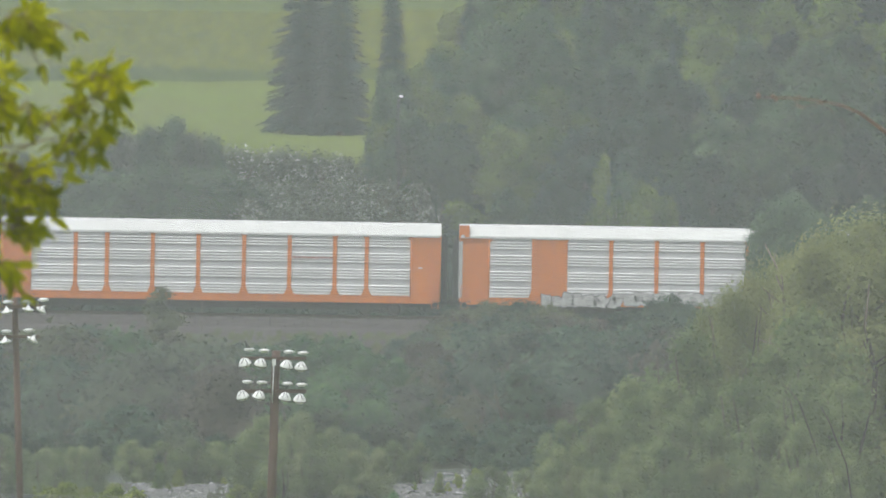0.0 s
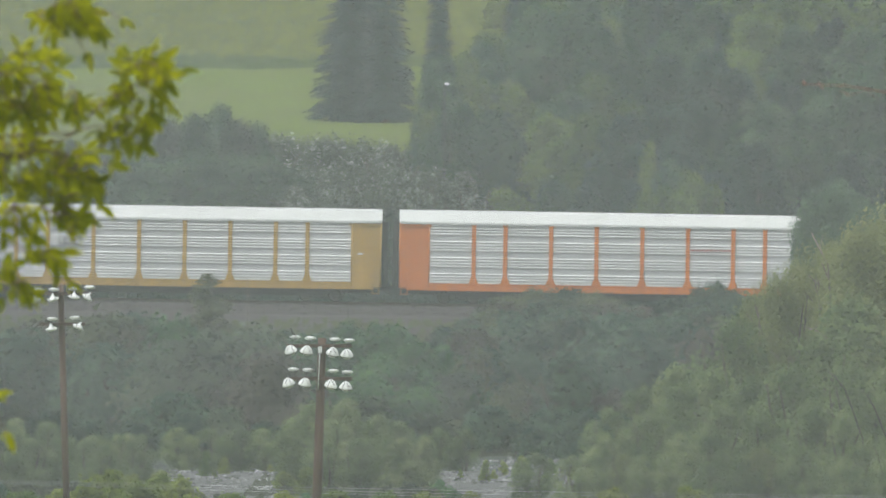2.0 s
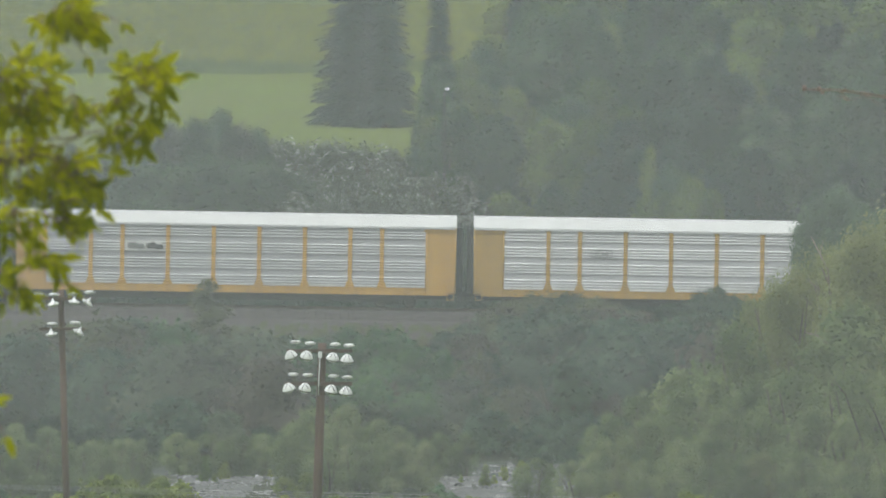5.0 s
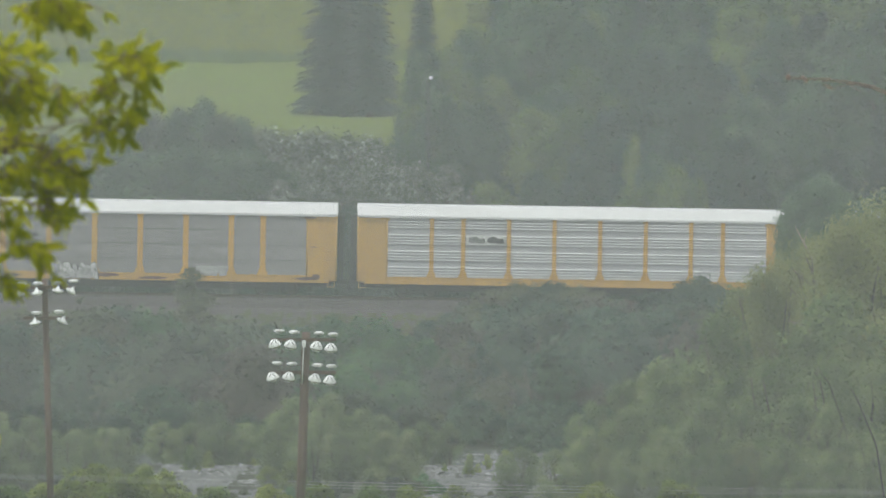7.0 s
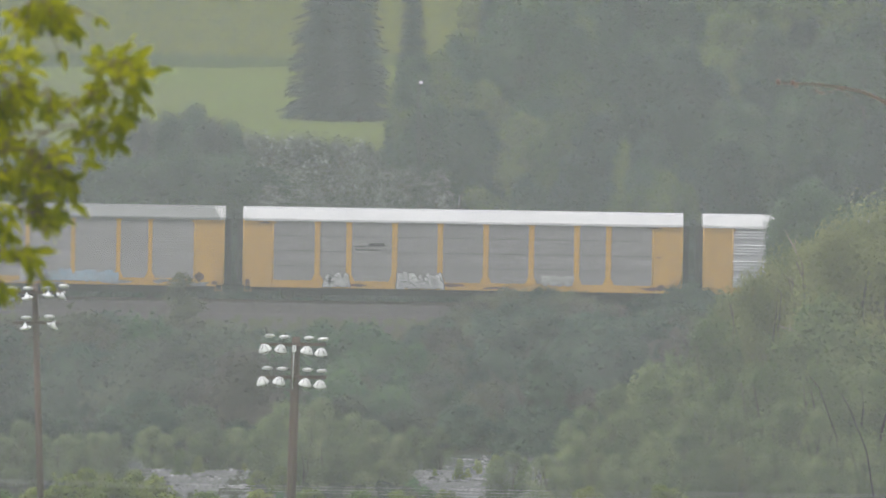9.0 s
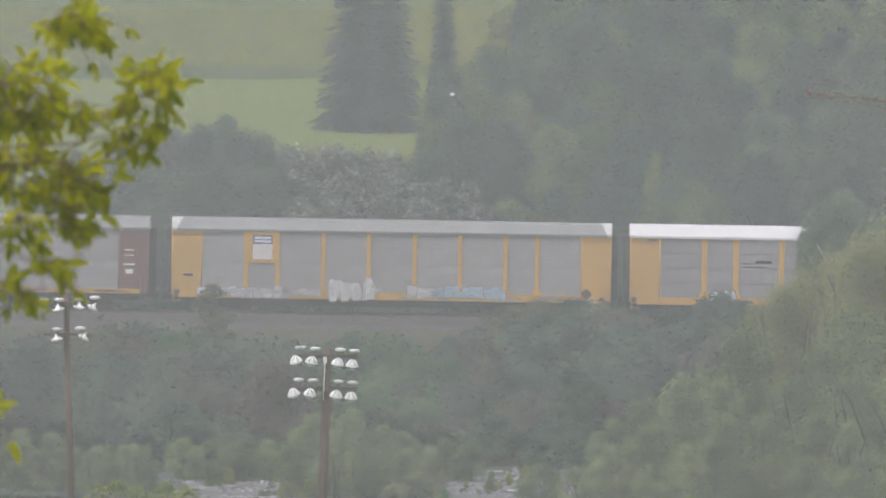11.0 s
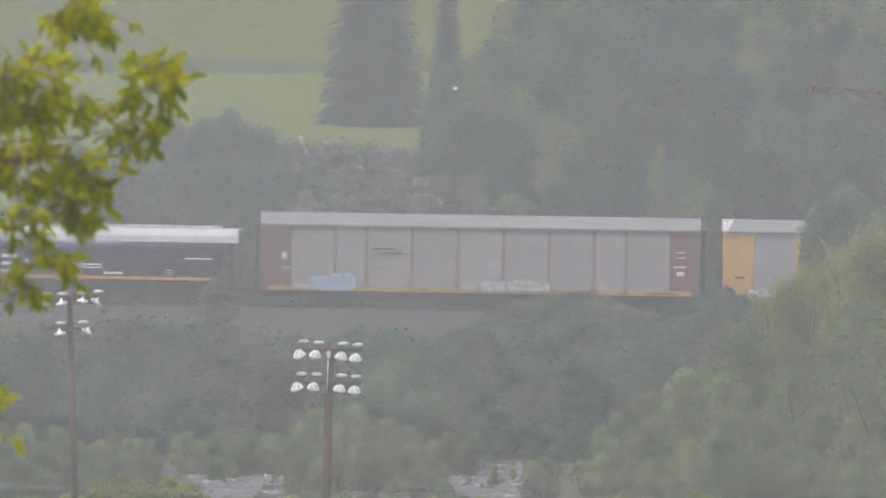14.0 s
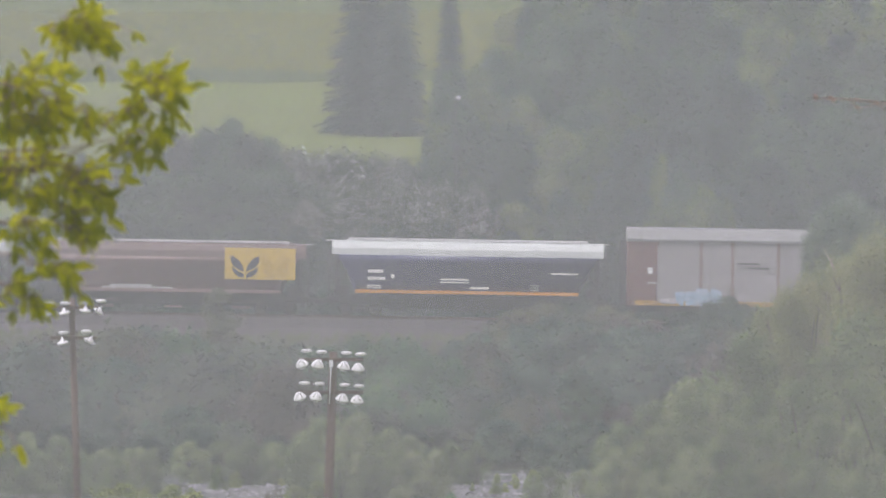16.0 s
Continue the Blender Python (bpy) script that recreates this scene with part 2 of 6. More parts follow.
def piece(name, me, parent=None, m=None, label=""):
    ob = new(name, me)
    ob.parent = parent
    if m is not None:
        ob.matrix_basis = m
    if label:
        ob["label"] = label
    return ob


def thing(name, label, category, group="", at=None, kind=""):
    ob = new(name)
    ob.empty_display_size = 0.2
    if at is not None:
        ob.matrix_basis = at
    return tagged(ob, label, category, group, kind)


def box(bm, x0, x1, y0, y1, z0, z1, slot=0):
    v = [bm.verts.new((x, y, z)) for x in (x0, x1) for y in (y0, y1) for z in (z0, z1)]
    for q in ((0, 1, 3, 2), (4, 6, 7, 5), (0, 4, 5, 1), (2, 3, 7, 6), (0, 2, 6, 4), (1, 5, 7, 3)):
        bm.faces.new([v[i] for i in q]).material_index = slot
    return bm


def boxes(*items):
    bm = bmesh.new()
    for i in items:
        box(bm, *i)
    return bm


def rod(bm, a, b, r0, r1=None, n=8, slot=0):
    """A round bar from a to b, closed at both ends."""
    a, b = Vector(a), Vector(b)
    r1 = r0 if r1 is None else r1
    q = (b - a).to_track_quat("Z", "Y")
    rings = [[bm.verts.new(c + q @ Vector((r * math.cos(k * math.tau / n), r * math.sin(k * math.tau / n), 0)))
              for k in range(n)] for c, r in ((a, r0), (b, r1))]
    for k in range(n):
        f = bm.faces.new((rings[0][k], rings[0][(k + 1) % n], rings[1][(k + 1) % n], rings[1][k]))
        f.smooth, f.material_index = True, slot
    for ring in (rings[0][::-1], rings[1]):
        bm.faces.new(ring).material_index = slot
    return bm


def tube(bm, pts, radii, n=7, slot=0):
    """One bent round bar along points, closed at both ends."""
    rings = []
    for k, p in enumerate(pts):
        way = Vector(pts[min(k + 1, len(pts) - 1)]) - Vector(pts[max(k - 1, 0)])
        q = way.to_track_quat("Z", "Y")
        rings.append([bm.verts.new(Vector(p) + q @ Vector((radii[k] * math.cos(i * math.tau / n), radii[k] * math.sin(i * math.tau / n), 0)))
                      for i in range(n)])
    for lo, hi in zip(rings, rings[1:]):
        # the ring is turned to meet the one before it with the least twist
        best = min(range(n), key=lambda s: sum((lo[i].co - hi[(i + s) % n].co).length for i in range(n)))
        hi[:] = hi[best:] + hi[:best]
        for i in range(n):
            f = bm.faces.new((lo[i], lo[(i + 1) % n], hi[(i + 1) % n], hi[i]))
            f.smooth, f.material_index = True, slot
    bm.faces.new(rings[0][::-1])
    bm.faces.new(rings[-1])
    return bm


def lathe(bm, rows, n=16, m=None, slot=0):
    """A turned shape round z from rows of (radius, height)."""
    m = m or Matrix()
    rings = [[bm.verts.new(m @ Vector((r * math.cos(k * math.tau / n), r * math.sin(k * math.tau / n), h)))
              for k in range(n)] for r, h in rows]
    for lo, hi in zip(rings, rings[1:]):
        for k in range(n):
            f = bm.faces.new((lo[k], lo[(k + 1) % n], hi[(k + 1) % n], hi[k]))
            f.smooth, f.material_index = True, slot
    for ring in (rings[0][::-1], rings[-1]):
        bm.faces.new(ring).material_index = slot
    return bm


def prism(bm, outline, x0, x1, slot=0, smooth=False):
    """Extrudes an outline in (y, z) along x, with closed ends."""
    e = [[bm.verts.new((x, y, z)) for y, z in outline] for x in (x0, x1)]
    n = len(outline)
    for k in range(n):
        f = bm.faces.new((e[0][k], e[0][(k + 1) % n], e[1][(k + 1) % n], e[1][k]))
        f.smooth, f.material_index = smooth, slot
    bm.faces.new(e[0][::-1]).material_index = slot
    bm.faces.new(e[1]).material_index = slot
    return bm


def scatter(name, shape, faces, poses, material):
    """Many copies of one small closed shape joined into one mesh."""
    shape, n = np.array(shape, float), len(shape)
    co = np.concatenate([shape @ np.array(m.to_3x3()).T + np.array(m.translation) for m in poses])
    quads = np.concatenate([np.array(faces) + k * n for k in range(len(poses))])
    me = bpy.data.meshes.new(name)
    me.from_pydata(co.tolist(), [], quads.tolist())
    me.materials.append(material)
    return new(name, me)


CUBE = [(x, y, z) for x in (-0.5, 0.5) for y in (-0.5, 0.5) for z in (-0.5, 0.5)]
CUBE_FACES = [(0, 1, 3, 2), (4, 6, 7, 5), (0, 4, 5, 1), (2, 3, 7, 6), (0, 2, 6, 4), (1, 5, 7, 3)]
# a blunt rounded stone: a middle ring between two smaller ones
STONE_SHAPE = [(r * math.cos(k * math.tau / 7 + t), r * math.sin(k * math.tau / 7 + t), h) for r, h, t in ((0.55, -0.6, 0), (1.0, -0.05, 0.4), (0.6, 0.6, 0.1)) for k in range(7)]
STONE_FACES = [(7 * j + k, 7 * j + (k + 1) % 7, 7 * j + 7 + (k + 1) % 7, 7 * j + 7 + k) for j in (0, 1) for k in range(7)] + \
    [(14, 15, 16, 17), (14, 17, 18, 20), (18, 19, 20, 20)][:2] + [(6, 3, 2, 1), (6, 5, 4, 3)]


def sighted(u, v, d):
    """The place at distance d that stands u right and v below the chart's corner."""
    return Vector(((u - 784) * d / F, d, 12 + (400 - v) * d / F))


# ---- the ground ----
GRADE = 0.0164       # the line falls to the east
TRACK_Y = 600.0
RAIL_Z = 7.14


PROFILE = [(-4000, 14), (-60, 12.5), (0, 10.2), (20, 9.2), (60, 5.5), (130, 1.6), (200, 0.7), (400, 0.7), (428, 0.6),
           (470, 0.05), (478, -0.5), (498, -0.5), (504, 0.5), (530, 2.0), (560, 3.7), (585, 5.3), (592, 6.0), (594.5, 6.35), (606, 6.35),
           (612, 6.0), (620, 7.0), (640, 10.0), (670, 14.0), (700, 17.6), (760, 20.6), (850, 25.7), (870, 27.0), (960, 30.8),
           (1100, 38.0), (1300, 49.0), (1500, 58.0), (1800, 62.0), (4800, 64.0)]


def ground_z(x, y):
    for (y0, z0), (y1, z1) in zip(PROFILE, PROFILE[1:]):
        if y <= y1:
            z = z0 + (z1 - z0) * (y - y0) / (y1 - y0)
            break
    else:
        z = PROFILE[-1][1]
    w = max(0.0, 1 - abs(y - TRACK_Y) / 60)
    z -= GRADE * max(-140.0, min(140.0, x)) * w
    rough = 0.0 if abs(y - TRACK_Y) < 9 else 0.25 if y < 700 else 0.45
    return z + rough * noise.noise((x * 0.09, y * 0.09, 3.1))


def build_ground():
    xs = sorted({*range(-4500, -300, 600), *range(-300, -80, 40), *range(-80, 81, 4), *range(120, 301, 40), *range(600, 4501, 600)})
    ys = sorted({*range(-4000, 0, 800), *range(0, 400, 20), *[400 + 2 * k for k in range(63)], *[526 + 3 * k for k in range(20)],
                 *[586 + 1.5 * k for k in range(21)], *range(620, 1110, 6), *range(1120, 1500, 40), 1500, 1800, 2400, 3600, 4800})
    bm = bmesh.new()
    grid = [[bm.verts.new((x, y, ground_z(x, y))) for x in xs] for y in ys]
    for j in range(len(ys) - 1):
        for i in range(len(xs) - 1):
            f = bm.faces.new((grid[j][i], grid[j][i + 1], grid[j + 1][i + 1], grid[j + 1][i]))
            y, x = ys[j], xs[i]
            f.smooth = True
            edge = (-49 + (y - 668) * 0.55) * y / F if y < 740 else 205 * y / F
            f.material_index = 4 if 586 <= y < 612 else 2 if 320 <= y < 640 else 3 if y >= 640 and edge < x < 400 else 1 if 668 <= y < 850 and x < 60 else 0
            u = 784 + (x + 2) * F / y if y > 0 else 0
            if 380 <= y < 472 and (330 < u < 515 or 805 < u < 1075):
                f.material_index = 5
    g = part("ground", bm, [ROUGH_GRASS, FIELD, BANK, WOOD_FLOOR, BALLAST, GRAVEL], None)
    tagged(g, "green valley ground with a mown field and rough meadow", "ground", kind="structure")


def build_river():
    bm = bmesh.new()
    v = [bm.verts.new(p) for p in ((-900, 466, 0), (900, 466, 0), (900, 503, 0), (-900, 503, 0))]
    bm.faces.new(v)
    m = bpy.data.materials.new("rippling_water")
    m.use_nodes = True
    nt = m.node_tree
    b = nt.nodes["Principled BSDF"]
    b.inputs["Base Color"].default_value = (0.09, 0.1, 0.09, 1)
    b.inputs["Roughness"].default_value = 0.12
    tc = nt.nodes.new("ShaderNodeTexCoord")
    n = nt.nodes.new("ShaderNodeTexNoise")
    n.inputs["Scale"].default_value, n.inputs["Detail"].default_value = 1.4, 6
    nt.links.new(tc.outputs["Object"], n.inputs["Vector"])
    bp = nt.nodes.new("ShaderNodeBump")
    bp.inputs["Strength"].default_value, bp.inputs["Distance"].default_value = 1.0, 0.25
    nt.links.new(n.outputs[0], bp.inputs["Height"])
    nt.links.new(bp.outputs[0], b.inputs["Normal"])
    w = part("water", bm, m, None)
    tagged(w, "shallow grey river rippling over stones", "river", kind="structure")
    # a stony bar in the shallows, too many stones to count
    rng = random.Random(5)
    poses = []
    for k in range(20000):
        x, y = rng.uniform(-34, 26), rng.uniform(384, 500)
        u = 784 + x * F / y
        if noise.noise((x * 0.3, y * 0.12, 7.7)) < -0.1 or u < 320 or 520 < u < 790 or u > 1080 or (u < 520 and y > 468):
            continue
        s = rng.uniform(0.03, 0.09) * (2.2 if rng.random() < 0.05 else 1)
        poses.append(Matrix.LocRotScale((x, y, max(0.0, ground_z(x, y)) + s * 0.1), Euler((rng.uniform(-0.5, 0.5), rng.uniform(-0.5, 0.5), rng.random() * 6)),
                                        (s * rng.uniform(0.9, 1.5), s * 1.1, s * rng.uniform(0.6, 0.9))))
    st = scatter("river_stones", STONE_SHAPE, STONE_FACES, poses, STONE)
    tagged(st, "pale wet boulders and cobbles in the shallow river", "stones", kind="stuff")


def build_track():
    tilt = pose(0, TRACK_Y, RAIL_Z, 0, math.degrees(math.atan(GRADE)), 0)
    bm = bmesh.new()
    prism(bm, [(-5.2, -1.15), (-2.2, -0.2), (2.2, -0.2), (5.2, -1.15), (5.2, -1.6), (-5.2, -1.6)], -140, 140)
    bed = part("ballast_bed", bm, BALLAST, None)
    bed.matrix_basis = tilt
    tagged(bed, "grey-brown crushed stone ballast under the railway", "track bed", kind="structure")
    rng = random.Random(8)
    poses = []
    for k in range(4200):
        x, y = rng.uniform(-60, 60), -rng.uniform(1.6, 5.3)
        z = -0.2 if y > -2.2 else -0.2 + (y + 2.2) * 0.317
        s = rng.uniform(0.04, 0.1)
        poses.append(Matrix.LocRotScale((x, y, z), Euler((rng.random() * 3, rng.random() * 3, rng.random() * 3)), (s, s * 0.8, s)))
    st = scatter("ballast_stones", CUBE, CUBE_FACES, poses, BALLAST)
    st.matrix_basis = tilt
    tagged(st, "loose grey-brown ballast stones beside the rails", "stones", kind="stuff")
    bm = bmesh.new()
    for k in range(-220, 221):
        box(bm, k * 0.6 - 0.11, k * 0.6 + 0.11, -1.3, 1.3, -0.36, -0.16)
    sl = part("sleepers", bm, SLEEPER, None)
    sl.matrix_basis = tilt
    tagged(sl, "dark timber sleepers bedded in ballast", "sleepers", kind="stuff")
    for side in (-0.76, 0.76):
        bm = bmesh.new()
        prism(bm, [(side + a, b) for a, b in ((-0.07, -0.16), (0.07, -0.16), (0.07, -0.14), (0.012, -0.12), (0.012, -0.045), (0.036, -0.035),
                                              (0.036, 0), (-0.036, 0), (-0.036, -0.035), (-0.012, -0.045), (-0.012, -0.12), (-0.07, -0.14))], -138, 138)
        rl = part("rail", bm, RAIL, None)
        rl.matrix_basis = tilt
        tagged(rl, "worn steel rail on timber sleepers", "rail", "rails of the line", kind="structure")


# ---- the train: each car's origin is at its middle on the rail head ----
CAR_L = 27.27
POSTS = [4.63, 6.58, 9.41, 12.23, 15.06, 17.88, 20.69, 22.66]
DOOR = 1.92
UNIT = 600 / F       # metres in one chart unit at the track
WHEELS = []


def wheel_mesh():
    bm = bmesh.new()
    lay = Matrix.Rotation(radians(90), 4, "X")
    for s in (-1, 1):
        lathe(bm, [(0.08, -0.07), (0.2, -0.05), (0.33, -0.03), (0.34, -0.07), (0.42, -0.07), (0.42, 0.05), (0.45, 0.06), (0.45, 0.075),
                   (0.34, 0.075), (0.33, 0.02), (0.2, 0.0), (0.08, 0.03)], 18, Matrix.Translation((0, 0.76 * s, 0)) @ (lay if s > 0 else lay @ Matrix.Rotation(math.pi, 4, "X")))
    rod(bm, (0, -0.9, 0), (0, 0.9, 0), 0.075)
    # spoke-like cast marks, so that the turn of the disc can be told
    for k in range(3):
        a = k * math.tau / 3
        rod(bm, (0.12 * math.cos(a), -0.79, 0.12 * math.sin(a)), (0.3 * math.cos(a), -0.79, 0.3 * math.sin(a)), 0.03, n=5)
    me = bpy.data.meshes.new("wheelset")
    bm.to_mesh(me)
    bm.free()
    me.materials.append(WHEEL)
    return me


def frame_mesh():
    bm = bmesh.new()
    for s in (-1, 1):
        y0, y1 = sorted((s * 0.95, s * 1.12))
        for x0, x1, z0, z1 in ((-1.15, -0.65, 0.3, 0.55), (0.65, 1.15, 0.3, 0.55), (-0.8, 0.8, 0.52, 0.68), (-0.6, 0.6, 0.18, 0.3),
                               (-0.42, -0.28, 0.3, 0.52), (0.28, 0.42, 0.3, 0.52)):
            box(bm, x0, x1, y0, y1, z0, z1)
        for x in (-0.15, 0, 0.15):
            rod(bm, (x, s * 1.03, 0.3), (x, s * 1.03, 0.52), 0.06)
        for x in (-0.9, 0.9):
            rod(bm, (x, s * 0.9, 0.42), (x, s * 1.2, 0.42), 0.13)
    box(bm, -0.22, 0.22, -1.0, 1.0, 0.5, 0.72)
    me = bpy.data.meshes.new("truck")
    bm.to_mesh(me)
    bm.free()
    me.materials.append(BLACK)
    return me


WHEEL_ME, TRUCK_ME = wheel_mesh(), frame_mesh()


def running_gear(car, reach):
    for x in (-reach, reach):
        tr = piece("truck", TRUCK_ME, car, Matrix.Translation((x, 0, 0)), "grimy steel truck frame")
        for dx in (-0.9, 0.9):
            WHEELS.append(piece("wheelset", WHEEL_ME, tr, Matrix.Translation((dx, 0, 0.42))))


def couplers(car, half):
    for s in (-1, 1):
        bm = bmesh.new()
        a, b = sorted((s * (half - 0.3), s * (half + 0.42)))
        box(bm, a, b, -0.1, 0.1, 0.78, 0.98)
        a, b = sorted((s * (half + 0.34), s * (half + 0.56)))
        box(bm, a, b, -0.2, 0.16, 0.72, 1.04)
        rod(bm, (s * (half + 0.05), 0.35, 0.8), (s * (half + 0.5), 0.3, 0.5), 0.03)
        part("coupler", bm, BLACK, car)


def ribbed_panel(width, height, style):
    """A side screen pressed into horizontal ribs, as one closed sheet; style: bright, fine or plain."""
    bm = bmesh.new()
    h = width / 2
    out, slots = [(0.05, 0.0)], [0]
    if style == "bright":
        # four bands of four ribs, with smooth sheet between them
        pitch = height / (16 + 3 * 1.75)
        feet = [(k + 1.75 * (k // 4)) * pitch for k in range(16)]
    else:
        n = {"fine": 26, "plain": 4}[style]
        pitch = height / n
        feet = [k * pitch for k in range(n)]
    for z in feet:
        if style == "plain":
            # smooth sheets with an open joint between them
            step = [(-0.03, z + 0.0, 0), (-0.03, z + pitch - 0.025, 1), (0.02, z + pitch - 0.025, 1), (0.02, z + pitch, 1)]
        else:
            d, w = (0.06, 0.55) if style == "bright" else (0.007, 0.45)
            z += 0.2 * pitch
            step = [(-0.006, z - 0.2 * pitch, 0), (-0.006, z, 1), (-d, z + pitch * w * 0.25, 1), (-d, z + pitch * w * 0.6, 1), (-0.006, z + pitch * w, 0)]
        for y, zz, s in step:
            out.append((y, zz))
            slots.append(s)
    out.append((-0.006, height))
    slots.append(0)
    out.append((0.05, height))
    slots.append(0)
    e = [[bm.verts.new((x, y, z)) for y, z in out] for x in (-h + 0.02, h - 0.02)]
    m = len(out)
    for k in range(m):
        f = bm.faces.new((e[0][k], e[1][k], e[1][(k + 1) % m], e[0][(k + 1) % m]))
        f.material_index = slots[k]
    bm.faces.new(e[0])
    bm.faces.new(e[1][::-1])
    bmesh.ops.recalc_face_normals(bm, faces=bm.faces)
    me = bpy.data.meshes.new("panel")
    bm.to_mesh(me)
    bm.free()
    return me


def spray(car, x0, x1, z0, z1, seed, colour, edge=None, label="painted scrawl of rounded letters", big=1.0):
    """Unreadable sprayed letters: rounded blots with a dark rim behind them."""
    rng = random.Random(seed)
    blots, lines = bmesh.new(), bmesh.new()
    x = x0
    while x < x1:
        w = rng.uniform(0.35, 0.62) * big
        h = (z1 - z0) * rng.uniform(0.72, 1.0)
        lean = rng.uniform(-0.15, 0.15)
        for bm, grow, y in ((lines, 0.05, -1.672), (blots, 0.0, -1.678)):
            n = 14
            ring = []
            for k in range(n):
                a = k * math.tau / n
                wob = 1 + 0.14 * math.sin(a * 3 + seed + x) + 0.08 * math.sin(a * 5 + x * 7)
                px = x + w / 2 + (w / 2 + grow) * wob * math.copysign(abs(math.cos(a)) ** 0.6, math.cos(a))
                pz = z0 + h / 2 + (h / 2 + grow) * wob * math.copysign(abs(math.sin(a)) ** 0.6, math.sin(a))
                ring.append((px + lean * (pz - z0), pz))
            front = [bm.verts.new((px, y, pz)) for px, pz in ring]
            back = [bm.verts.new((px, y + 0.004, pz)) for px, pz in ring]
            bm.faces.new(front[::-1])
            bm.faces.new(back)
            for k in range(n):
                bm.faces.new((front[k], front[(k + 1) % n], back[(k + 1) % n], back[k]))
        # inner strokes
        for k in range(5):
            cx, cz = x + w * rng.uniform(0.2, 0.8), z0 + h * rng.uniform(0.15, 0.85)
            a, b = rng.uniform(0.04, 0.14) * big, rng.uniform(-0.12, 0.12) * big
            rod(lines, (cx - a, -1.68, cz - b), (cx + a, -1.68, cz + b), 0.018, 0.014, 5)
        x += w * rng.uniform(0.8, 1.05)
    part("graffiti", blots, colour, car, label)
    part("graffiti_outline", lines, edge or MARK_DARK, car)


def bars(car, name, material, rows, y=-1.685):
    """Plain bars in place of lettering: rows of x, z, width, height."""
    bm = bmesh.new()
    for x, z, w, h in rows:
        box(bm, x, x + w, y, y + 0.006, z, z + h)
    return part(name, bm, material, car)


def patch(car, x, z, w, h, material, seed, y=-1.69, name="rust_patch"):
    """An uneven stain or bare patch on a side."""
    rng = random.Random(seed)
    bm = bmesh.new()
    n = 12
    ring = [(x + w * 0.5 * rng.uniform(0.6, 1.1) * math.cos(k * math.tau / n), z + h * 0.5 * rng.uniform(0.6, 1.1) * math.sin(k * math.tau / n)) for k in range(n)]
    front = [bm.verts.new((p, y, q)) for p, q in ring]
    back = [bm.verts.new((p, y + 0.01, q)) for p, q in ring]
    bm.faces.new(front[::-1])
    bm.faces.new(back)
    for k in range(n):
        bm.faces.new((front[k], front[(k + 1) % n], back[(k + 1) % n], back[k]))
    part(name, bm, material, car)


def worn_sill(car, seed, material, low=0.86, tall=1.0):
    rng = random.Random(seed)
    for k in range(9):
        patch(car, rng.uniform(-12.5, 12.5), rng.uniform(low, 1.12), rng.uniform(0.5, 2.2), rng.uniform(0.12, 0.3) * tall, material, seed * 20 + k, -1.67, "sill_stain")


PANEL_CACHE = {}


